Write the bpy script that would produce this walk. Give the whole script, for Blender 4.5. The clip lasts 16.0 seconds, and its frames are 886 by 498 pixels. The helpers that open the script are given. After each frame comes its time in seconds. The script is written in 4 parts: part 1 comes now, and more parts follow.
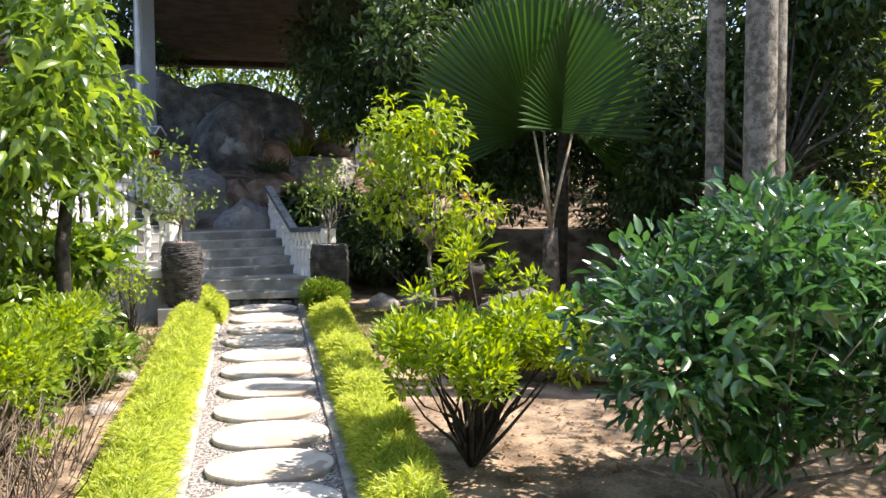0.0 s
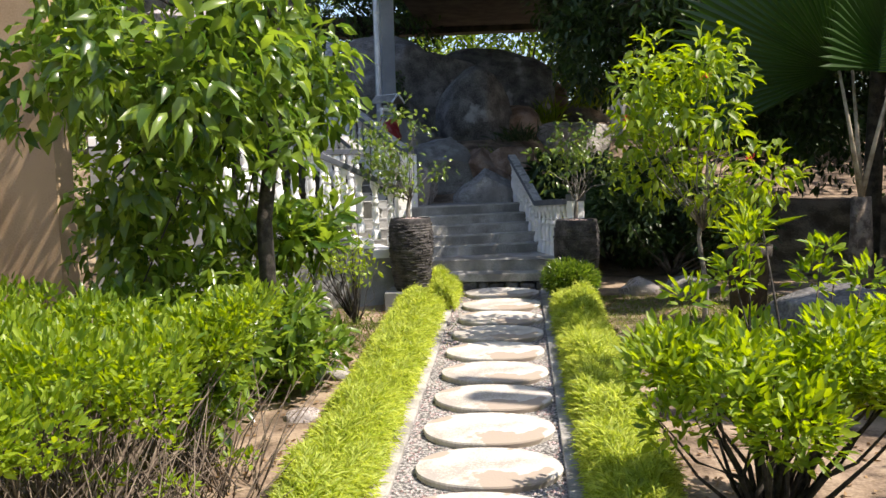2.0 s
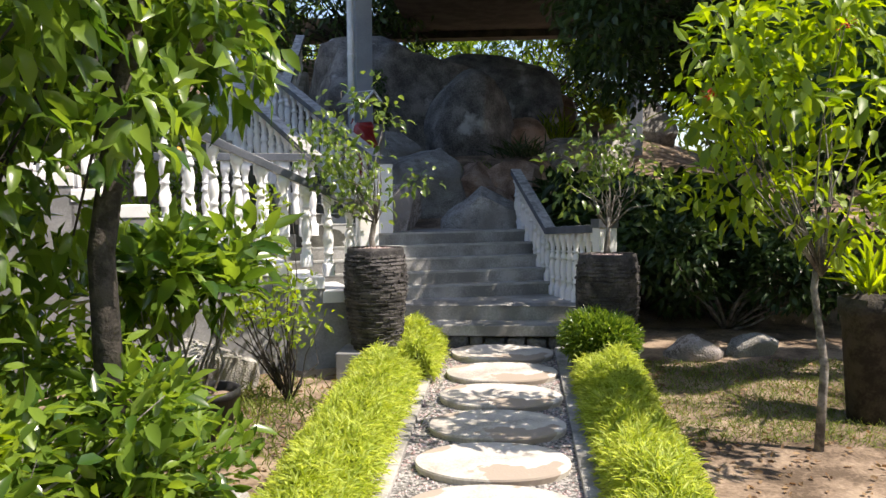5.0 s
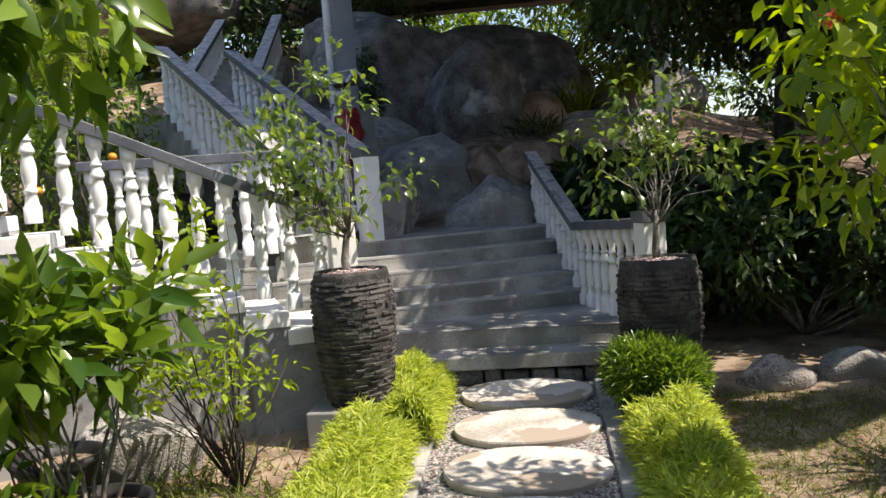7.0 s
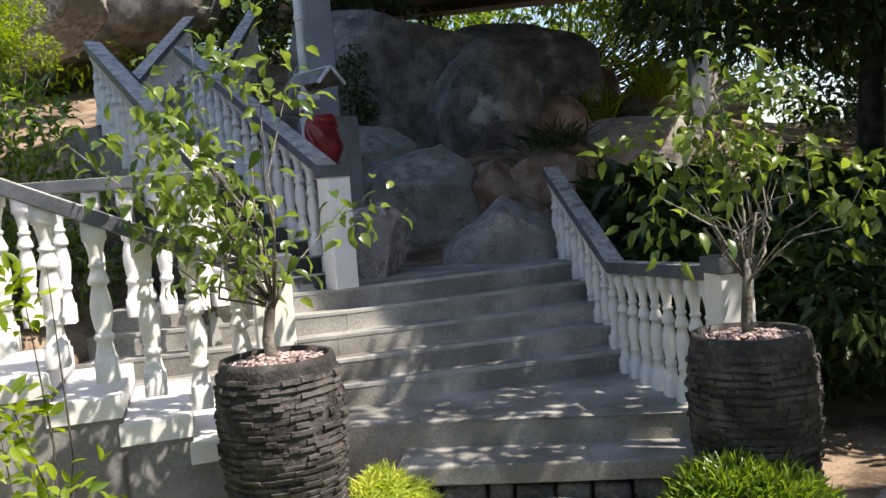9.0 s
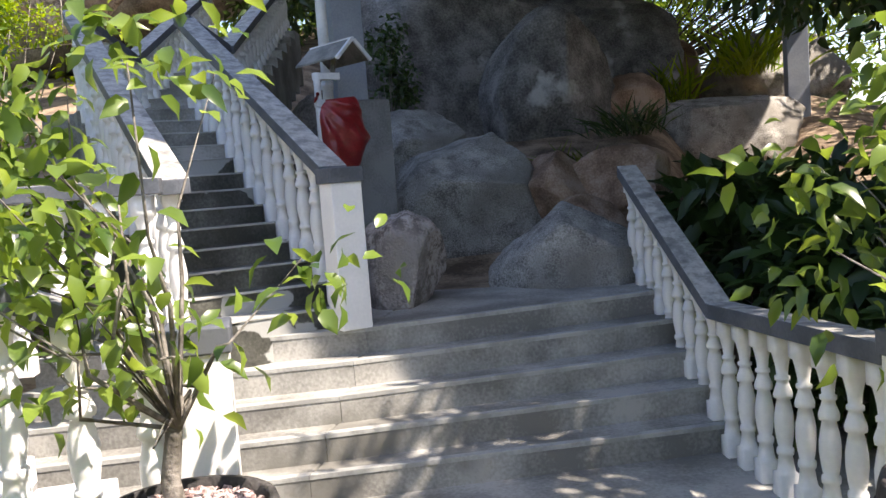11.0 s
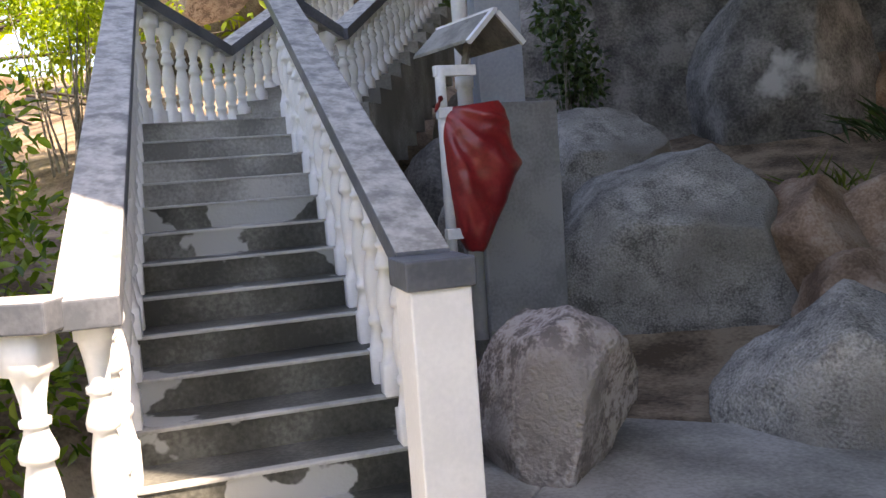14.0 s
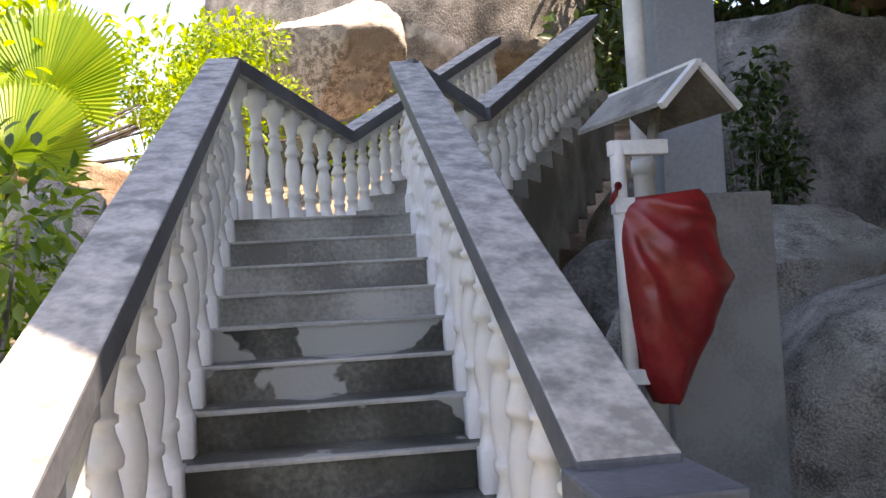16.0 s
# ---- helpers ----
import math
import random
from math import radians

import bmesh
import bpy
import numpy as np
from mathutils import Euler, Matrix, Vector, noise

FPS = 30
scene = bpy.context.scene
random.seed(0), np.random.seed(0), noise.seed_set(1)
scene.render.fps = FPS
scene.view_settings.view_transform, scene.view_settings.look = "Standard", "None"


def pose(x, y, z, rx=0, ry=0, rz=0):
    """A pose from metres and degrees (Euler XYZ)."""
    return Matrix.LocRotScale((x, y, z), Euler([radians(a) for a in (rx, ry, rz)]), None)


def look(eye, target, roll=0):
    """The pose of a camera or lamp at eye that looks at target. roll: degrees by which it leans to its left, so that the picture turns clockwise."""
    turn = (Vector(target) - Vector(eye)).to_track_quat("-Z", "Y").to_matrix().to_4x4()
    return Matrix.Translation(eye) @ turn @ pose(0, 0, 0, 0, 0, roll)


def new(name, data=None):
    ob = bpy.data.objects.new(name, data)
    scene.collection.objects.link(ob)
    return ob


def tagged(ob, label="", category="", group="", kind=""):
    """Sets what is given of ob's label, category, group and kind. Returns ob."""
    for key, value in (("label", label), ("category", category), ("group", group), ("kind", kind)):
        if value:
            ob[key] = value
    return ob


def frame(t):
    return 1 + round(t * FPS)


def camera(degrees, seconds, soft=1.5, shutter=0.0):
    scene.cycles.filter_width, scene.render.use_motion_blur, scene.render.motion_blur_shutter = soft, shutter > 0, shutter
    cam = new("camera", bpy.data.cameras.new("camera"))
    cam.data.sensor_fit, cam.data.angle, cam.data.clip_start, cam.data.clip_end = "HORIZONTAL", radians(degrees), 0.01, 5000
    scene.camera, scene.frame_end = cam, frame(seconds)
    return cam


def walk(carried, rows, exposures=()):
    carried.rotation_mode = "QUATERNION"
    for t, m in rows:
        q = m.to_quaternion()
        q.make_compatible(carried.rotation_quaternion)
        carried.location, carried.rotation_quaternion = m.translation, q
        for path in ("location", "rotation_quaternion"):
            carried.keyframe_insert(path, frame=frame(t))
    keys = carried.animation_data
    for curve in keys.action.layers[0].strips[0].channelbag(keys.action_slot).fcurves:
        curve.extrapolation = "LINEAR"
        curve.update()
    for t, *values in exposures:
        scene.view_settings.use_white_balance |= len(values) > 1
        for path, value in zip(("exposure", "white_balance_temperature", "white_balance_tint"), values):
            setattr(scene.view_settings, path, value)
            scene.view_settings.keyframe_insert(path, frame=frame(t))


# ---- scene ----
# camera and its walk
cam = camera(55.4, 16.0)
PATH = [
    (0, (-0.007, -3.449, 1.613), (0.421, -1.499, 1.487), -0.1),
    (0.5, (0.174, -3.088, 1.59), (0.431, -1.109, 1.456), -0.8),
    (1, (0.263, -2.779, 1.596), (0.355, -0.788, 1.434), -1.3),
    (1.5, (0.29, -2.251, 1.574), (0.208, -0.26, 1.404), -1.6),
    (2, (0.283, -1.767, 1.556), (0.103, 0.216, 1.372), -1.5),
    (2.5, (0.241, -1.421, 1.548), (0.084, 0.564, 1.358), -1.0),
    (3, (0.164, -1.019, 1.562), (0.048, 0.971, 1.391), 0.3),
    (3.5, (0.219, -0.663, 1.522), (0.089, 1.327, 1.377), 0.4),
    (4, (0.213, 0.01, 1.486), (0.065, 2.0, 1.358), 0.3),
    (4.5, (0.186, 0.589, 1.442), (0.022, 2.578, 1.307), 0.1),
    (5, (0.17, 1.101, 1.411), (0.002, 3.091, 1.294), -0.4),
    (5.2, (0.154, 1.276, 1.423), (-0.01, 3.267, 1.332), -0.1),
    (7.5, (0.2, 3.326, 1.522), (-0.037, 5.305, 1.361), -5.0),
    (8.2, (0.195, 4.046, 1.531), (-0.045, 6.03, 1.454), -5.0),
    (10.3, (0.153, 5.64, 1.734), (-0.199, 7.597, 1.524), -4.6),
    (10.5, (0.182, 5.781, 1.731), (-0.2, 7.735, 1.55), -5.1),
    (11, (0.112, 6.181, 1.779), (-0.295, 8.132, 1.618), -4.3),
    (11.5, (0.076, 6.487, 1.836), (-0.377, 8.43, 1.694), -3.3),
    (12, (0.079, 6.92, 1.851), (-0.436, 8.849, 1.741), -3.3),
    (12.5, (0.002, 7.38, 1.924), (-0.553, 9.297, 1.796), -3.2),
    (13, (-0.099, 7.81, 1.991), (-0.729, 9.701, 1.83), -3.5),
    (13.5, (-0.196, 8.116, 2.0), (-0.936, 9.965, 1.815), -4.2),
    (14, (-0.305, 8.333, 2.105), (-1.135, 10.144, 1.929), -4.2),
    (14.5, (-0.449, 8.597, 2.19), (-1.34, 10.387, 2.125), -3.7),
    (15, (-0.593, 8.835, 2.209), (-1.549, 10.592, 2.185), -3.6),
    (15.5, (-0.711, 9.072, 2.160), (-1.748, 10.782, 2.142), -3.5),
    (16, (-0.871, 9.287, 2.159), (-1.971, 10.955, 2.244), -3.2),
]
walk(cam, [(t, look(eye, target, roll)) for t, eye, target, roll in PATH],
     [(0.0, 1.25, 6600, 17), (1.5, 0.85, 6600, 17), (3.0, 0.75, 6600, 17), (5.0, 0.8, 6600, 17), (8.0, 0.59, 6700, 16), (10.5, 1.3, 6700, 18), (12.0, 1.42, 7100, 20),
      (13.5, 1.9, 7800, 24), (16.0, 1.9, 7800, 24)])

# world, sun and exposure
SUN_TO = Vector((0.56, -0.12, 0.82)).normalized()
world = bpy.data.worlds.new("sky")
scene.world = world
world.use_nodes = True
wn = world.node_tree
sky = wn.nodes.new("ShaderNodeTexSky")
sky.sky_type = "NISHITA"
sky.sun_disc = False
sky.sun_elevation = math.asin(SUN_TO.z)
sky.sun_rotation = math.atan2(SUN_TO.x, SUN_TO.y)
wn.links.new(sky.outputs[0], wn.nodes["Background"].inputs[0])
wn.nodes["Background"].inputs[1].default_value = 0.145
sun = new("sun", bpy.data.lights.new("sun", "SUN"))
sun.data.energy, sun.data.angle, sun.data.color = 5.0, radians(0.6), (1.0, 0.93, 0.80)
sun.matrix_world = look(SUN_TO * 30, (0, 0, 0))


# materials
def material(name, ramp, scale=6.0, detail=6.0, rough=0.8, bump=0.3, metal=0.0, spec=0.4, random_amount=0.0, fine=60.0,
             stain=None, stain_scale=1.5, stain_at=0.58, soft=0.01, grain=0.4):
    m = bpy.data.materials.new(name)
    m.use_nodes = True
    nt = m.node_tree
    n, l = nt.nodes, nt.links
    b = n["Principled BSDF"]
    tc = n.new("ShaderNodeTexCoord")
    src = tc.outputs["Object"]
    n1 = n.new("ShaderNodeTexNoise")
    n1.inputs["Scale"].default_value, n1.inputs["Detail"].default_value = scale, detail
    n2 = n.new("ShaderNodeTexNoise")
    n2.inputs["Scale"].default_value, n2.inputs["Detail"].default_value = fine, 4
    for k in (n1, n2):
        l.new(src, k.inputs["Vector"])
    mix = n.new("ShaderNodeMath")
    mix.operation = "MULTIPLY_ADD"
    l.new(n2.outputs[0], mix.inputs[0])
    mix.inputs[1].default_value = grain
    l.new(n1.outputs[0], mix.inputs[2])
    sub = n.new("ShaderNodeMath")
    sub.operation = "SUBTRACT"
    l.new(mix.outputs[0], sub.inputs[0])
    sub.inputs[1].default_value = grain / 2
    last = sub.outputs[0]
    if random_amount:
        oi = n.new("ShaderNodeObjectInfo")
        r = n.new("ShaderNodeMath")
        r.operation = "MULTIPLY_ADD"
        l.new(oi.outputs["Random"], r.inputs[0])
        r.inputs[1].default_value = random_amount
        l.new(last, r.inputs[2])
        last = r.outputs[0]
    cr = n.new("ShaderNodeValToRGB")
    while len(cr.color_ramp.elements) < len(ramp):
        cr.color_ramp.elements.new(0.5)
    for e, (p, c) in zip(cr.color_ramp.elements, ramp):
        e.position, e.color = 0.5 + (p - 0.5) * 0.55, (*c, 1)
    l.new(last, cr.inputs[0])
    colour = cr.outputs[0]
    if stain:
        n3 = n.new("ShaderNodeTexNoise")
        n3.inputs["Scale"].default_value, n3.inputs["Detail"].default_value = stain_scale, 5
        l.new(src, n3.inputs["Vector"])
        s = n.new("ShaderNodeMapRange")
        s.inputs[1].default_value, s.inputs[2].default_value = stain_at - soft, stain_at + soft
        l.new(n3.outputs[0], s.inputs[0])
        mc = n.new("ShaderNodeMix")
        mc.data_type = "RGBA"
        l.new(s.outputs[0], mc.inputs[0])
        l.new(colour, mc.inputs[6])
        mc.inputs[7].default_value = (*stain, 1)
        colour = mc.outputs[2]
    l.new(colour, b.inputs["Base Color"])
    b.inputs["Roughness"].default_value, b.inputs["Metallic"].default_value = rough, metal
    b.inputs["Specular IOR Level"].default_value = spec
    if bump:
        bp = n.new("ShaderNodeBump")
        bp.inputs["Strength"].default_value, bp.inputs["Distance"].default_value = bump, 0.02
        l.new(mix.outputs[0], bp.inputs["Height"])
        l.new(bp.outputs[0], b.inputs["Normal"])
    return m


def leaf_material(name, dark, light, rough=0.4, through_light=0.35, spec=0.5):
    m = bpy.data.materials.new(name)
    m.use_nodes = True
    n, l = m.node_tree.nodes, m.node_tree.links
    b, out = n["Principled BSDF"], n["Material Output"]
    g = n.new("ShaderNodeNewGeometry")
    cr = n.new("ShaderNodeValToRGB")
    cr.color_ramp.elements[0].color, cr.color_ramp.elements[1].color = (*dark, 1), (*light, 1)
    l.new(g.outputs["Random Per Island"], cr.inputs[0])
    l.new(cr.outputs[0], b.inputs["Base Color"])
    b.inputs["Roughness"].default_value, b.inputs["Specular IOR Level"].default_value = rough, spec
    tr = n.new("ShaderNodeBsdfTranslucent")
    hs = n.new("ShaderNodeHueSaturation")
    hs.inputs["Value"].default_value, hs.inputs["Saturation"].default_value, hs.inputs["Hue"].default_value = 2.3, 1.1, 0.485
    l.new(cr.outputs[0], hs.inputs["Color"])
    l.new(hs.outputs[0], tr.inputs[0])
    mx = n.new("ShaderNodeMixShader")
    mx.inputs[0].default_value = through_light
    l.new(b.outputs[0], mx.inputs[1])
    l.new(tr.outputs[0], mx.inputs[2])
    l.new(mx.outputs[0], out.inputs[0])
    return m


M_SOIL = material("soil", [(0.25, (0.10, 0.07, 0.045)), (0.5, (0.22, 0.16, 0.11)), (0.75, (0.34, 0.26, 0.18))], 3, 8, 0.95, 0.8, fine=40)
M_GRAVEL = material("gravel_bed", [(0.3, (0.08, 0.075, 0.07)), (0.5, (0.22, 0.21, 0.195)), (0.7, (0.42, 0.40, 0.37))], 40, 4, 0.9, 1.0, fine=90)
M_DISC = material("cast_paver", [(0.3, (0.34, 0.31, 0.27)), (0.55, (0.50, 0.46, 0.40)), (0.8, (0.60, 0.56, 0.50))], 4, 8, 0.85, 0.25, random_amount=0.12,
                  stain=(0.36, 0.30, 0.24), stain_scale=2.2, stain_at=0.56)
M_KERB = material("kerb_concrete", [(0.3, (0.22, 0.21, 0.19)), (0.7, (0.42, 0.40, 0.37))], 5, 8, 0.9, 0.4)
M_STEP = material("step_concrete", [(0.25, (0.18, 0.175, 0.16)), (0.55, (0.30, 0.295, 0.27)), (0.8, (0.42, 0.41, 0.38))], 2.5, 8, 0.75, 0.2,
                  stain=(0.17, 0.165, 0.145), stain_scale=1.3, stain_at=0.60, soft=0.06)
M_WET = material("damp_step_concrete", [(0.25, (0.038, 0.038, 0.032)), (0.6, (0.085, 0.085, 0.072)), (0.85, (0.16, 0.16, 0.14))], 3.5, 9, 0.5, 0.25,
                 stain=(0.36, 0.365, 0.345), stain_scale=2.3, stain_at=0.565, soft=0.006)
# Pale step edges; on the lower steps the sunlight is put into this colour.
M_NOSE = material("pale_step_edge", [(0.3, (0.30, 0.30, 0.28)), (0.7, (0.42, 0.42, 0.39))], 6, 6, 0.8, 0.2)
M_WHITE = material("white_paint", [(0.3, (0.77, 0.77, 0.76)), (0.7, (0.85, 0.845, 0.83))], 4, 6, 0.45, 0.06)
M_RAIL = material("grey_painted_rail", [(0.25, (0.27, 0.262, 0.24)), (0.55, (0.41, 0.40, 0.37)), (0.8, (0.52, 0.505, 0.47))], 16, 9, 0.6, 0.3,
                  stain=(0.17, 0.17, 0.16), stain_scale=9, stain_at=0.62, soft=0.07)
M_RAILSIDE = material("dark_slate_grey", [(0.3, (0.075, 0.085, 0.10)), (0.7, (0.12, 0.13, 0.15))], 5, 6, 0.5, 0.15)
M_ROCK = material("granite", [(0.1, (0.15, 0.143, 0.13)), (0.5, (0.35, 0.335, 0.305)), (0.9, (0.55, 0.53, 0.49))], 7.0, 11, 0.9, 1.0, fine=85, grain=0.9, soft=0.10,
                  stain=(0.22, 0.205, 0.18), stain_scale=1.8, stain_at=0.57)
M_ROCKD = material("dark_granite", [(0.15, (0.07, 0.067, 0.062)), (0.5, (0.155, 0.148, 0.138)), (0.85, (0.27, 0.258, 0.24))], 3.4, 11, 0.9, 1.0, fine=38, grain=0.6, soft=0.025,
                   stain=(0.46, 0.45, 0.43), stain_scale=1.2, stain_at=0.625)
M_ROCKO = material("ochre_granite", [(0.25, (0.16, 0.10, 0.065)), (0.5, (0.30, 0.20, 0.14)), (0.75, (0.42, 0.32, 0.25))], 3, 9, 0.9, 0.8)
M_ROCKP = material("pink_granite", [(0.3, (0.17, 0.145, 0.13)), (0.5, (0.36, 0.30, 0.275)), (0.7, (0.50, 0.45, 0.42))], 14, 10, 0.9, 0.9, grain=0.7, soft=0.08,
                   stain=(0.30, 0.27, 0.25), stain_scale=2.0, stain_at=0.56)
M_COLUMN = material("grey_blue_paint", [(0.3, (0.24, 0.27, 0.31)), (0.7, (0.32, 0.35, 0.39))], 2, 6, 0.6, 0.1)
M_BLOCK = material("grey_render", [(0.3, (0.20, 0.20, 0.20)), (0.7, (0.31, 0.31, 0.31))], 3, 8, 0.85, 0.25)
M_SLAB = material("dark_timber_soffit", [(0.3, (0.05, 0.042, 0.035)), (0.7, (0.11, 0.09, 0.075))], 3, 6, 0.8, 0.2)
M_WALL = material("ochre_wall", [(0.3, (0.34, 0.23, 0.13)), (0.7, (0.46, 0.33, 0.20))], 1.5, 8, 0.85, 0.2)
M_BAG = material("red_plastic_sheet", [(0.3, (0.20, 0.014, 0.016)), (0.7, (0.30, 0.024, 0.026))], 6, 6, 0.32, 0.15, spec=0.5)
M_POLE = material("white_enamel_metal", [(0.3, (0.62, 0.64, 0.66)), (0.7, (0.76, 0.77, 0.78))], 7, 6, 0.4, 0.05)
M_LAMP = material("weathered_metal", [(0.3, (0.13, 0.125, 0.11)), (0.7, (0.26, 0.25, 0.22))], 6, 8, 0.6, 0.15)
M_PLASTIC = material("black_plastic", [(0.3, (0.012, 0.012, 0.013)), (0.7, (0.03, 0.03, 0.03))], 6, 4, 0.5, 0.05)
M_SLATE = material("stacked_slate", [(0.25, (0.018, 0.017, 0.017)), (0.6, (0.05, 0.046, 0.044)), (0.85, (0.10, 0.092, 0.088))], 9, 8, 0.8, 0.6, random_amount=0.15)
M_PEBBLE = material("pink_chippings", [(0.3, (0.20, 0.13, 0.12)), (0.5, (0.42, 0.32, 0.30)), (0.75, (0.58, 0.48, 0.46))], 45, 4, 0.9, 0.5, fine=80)
M_BARK = material("grey_bark", [(0.3, (0.10, 0.09, 0.075)), (0.7, (0.26, 0.24, 0.21))], 12, 8, 0.9, 0.8)
M_BARKD = material("dark_bark", [(0.3, (0.025, 0.022, 0.018)), (0.7, (0.07, 0.06, 0.05))], 10, 8, 0.9, 0.8)
M_TWIG = material("dry_twig", [(0.3, (0.07, 0.05, 0.035)), (0.7, (0.20, 0.16, 0.12))], 12, 6, 0.9, 0.4)
M_STALK = material("palm_stalk", [(0.3, (0.25, 0.20, 0.13)), (0.7, (0.42, 0.36, 0.26))], 8, 6, 0.7, 0.3)
M_PETAL = material("white_petal", [(0.3, (0.75, 0.75, 0.72)), (0.7, (0.82, 0.82, 0.8))], 8, 2, 0.6, 0)
M_FRUIT = material("orange_peel", [(0.3, (0.6, 0.22, 0.02)), (0.7, (0.7, 0.3, 0.03))], 20, 2, 0.45, 0.1)
M_REDFL = material("red_petal", [(0.3, (0.5, 0.03, 0.02)), (0.7, (0.6, 0.06, 0.03))], 20, 2, 0.5, 0)
L_LIME = leaf_material("lime_hedge_leaf", (0.20, 0.27, 0.03), (0.46, 0.52, 0.11), 0.55, 0.42)
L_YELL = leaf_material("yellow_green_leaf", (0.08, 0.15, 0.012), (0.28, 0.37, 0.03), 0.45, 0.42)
L_MID = leaf_material("mid_green_leaf", (0.035, 0.085, 0.012), (0.19, 0.28, 0.04), 0.26, 0.40, 0.6)
L_FIG = leaf_material("fig_leaf", (0.05, 0.10, 0.02), (0.20, 0.28, 0.05), 0.3, 0.38, 0.6)
L_GLOSS = leaf_material("glossy_deep_leaf", (0.02, 0.065, 0.022), (0.06, 0.16, 0.04), 0.2, 0.22, 0.8)
# Dark copy of the leaf green, with the shade put into its colour.
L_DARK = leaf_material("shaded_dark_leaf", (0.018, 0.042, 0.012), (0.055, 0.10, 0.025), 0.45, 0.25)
# Dark and yellow green palm leaves: shade and sun are put into the colours.
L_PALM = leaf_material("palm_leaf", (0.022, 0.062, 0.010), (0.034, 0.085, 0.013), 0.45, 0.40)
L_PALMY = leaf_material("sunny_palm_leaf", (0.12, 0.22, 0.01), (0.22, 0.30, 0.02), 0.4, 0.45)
L_GRASS = leaf_material("grass_blade", (0.06, 0.10, 0.015), (0.2, 0.24, 0.05), 0.6, 0.3)
L_DRY = leaf_material("dry_leaf", (0.12, 0.07, 0.03), (0.30, 0.20, 0.10), 0.7, 0.2)


# mesh helpers
def mesh_of(name, verts, faces, mat, smooth=False):
    me = bpy.data.meshes.new(name)
    me.from_pydata([tuple(v) for v in verts], [], [tuple(f) for f in faces])
    me.materials.append(mat)
    if smooth:
        me.polygons.foreach_set("use_smooth", [True] * len(me.polygons))
    me.update()
    return me


def from_bm(name, bm, mat, smooth=False):
    bmesh.ops.recalc_face_normals(bm, faces=bm.faces)
    me = bpy.data.meshes.new(name)
    bm.to_mesh(me)
    bm.free()
    me.materials.append(mat)
    if smooth:
        me.polygons.foreach_set("use_smooth", [True] * len(me.polygons))
    return me


def part(name, data, parent, label=""):
    ob = new(name, data)
    ob.parent = parent
    if label:
        ob["label"] = label
    return ob


def thing(name, label, category, group="", kind="", data=None, at=None):
    ob = new(name, data)
    if at is not None:
        ob.matrix_world = at
    return tagged(ob, label, category, group, kind)


def box_bm(x0, y0, z0, x1, y1, z1, bevel=0.0):
    bm = bmesh.new()
    bmesh.ops.create_cube(bm, size=1)
    for v in bm.verts:
        v.co = Vector((x0 + (v.co.x + 0.5) * (x1 - x0), y0 + (v.co.y + 0.5) * (y1 - y0), z0 + (v.co.z + 0.5) * (z1 - z0)))
    if bevel:
        bmesh.ops.bevel(bm, geom=bm.edges[:], offset=bevel, segments=2, affect="EDGES", profile=0.5)
    return bm


def prism_bm(outline, z0, z1, bevel=0.0):
    bm = bmesh.new()
    lo = [bm.verts.new((x, y, z0)) for x, y in outline]
    hi = [bm.verts.new((x, y, z1)) for x, y in outline]
    bm.faces.new(lo)
    bm.faces.new(hi)
    n = len(outline)
    for k in range(n):
        bm.faces.new((lo[k], lo[(k + 1) % n], hi[(k + 1) % n], hi[k]))
    if bevel:
        bmesh.ops.bevel(bm, geom=[e for e in bm.edges if all(v.co.z > z1 - 1e-4 for v in e.verts)], offset=bevel, segments=2, affect="EDGES", profile=0.5)
    return bm


def tube(points, radii, sides=7):
    """Verts and faces of a bent, tapered tube."""
    pts = [Vector(p) for p in points]
    verts, faces = [], []
    for k, p in enumerate(pts):
        d = (pts[min(k + 1, len(pts) - 1)] - pts[max(k - 1, 0)]).normalized()
        a = d.orthogonal().normalized() if abs(d.z) < 0.9 else Vector((1, 0, 0)).cross(d).normalized()
        b = d.cross(a)
        for s in range(sides):
            w = 2 * math.pi * s / sides
            verts.append(p + (a * math.cos(w) + b * math.sin(w)) * radii[k])
    for k in range(len(pts) - 1):
        for s in range(sides):
            i, j = k * sides + s, k * sides + (s + 1) % sides
            faces.append((i, j, j + sides, i + sides))
    faces.append(tuple(range(sides - 1, -1, -1)))
    faces.append(tuple(range(len(verts) - sides, len(verts))))
    return verts, faces


def join(chunks):
    verts, faces = [], []
    for v, f in chunks:
        n = len(verts)
        verts += list(v)
        faces += [tuple(i + n for i in q) for q in f]
    return verts, faces


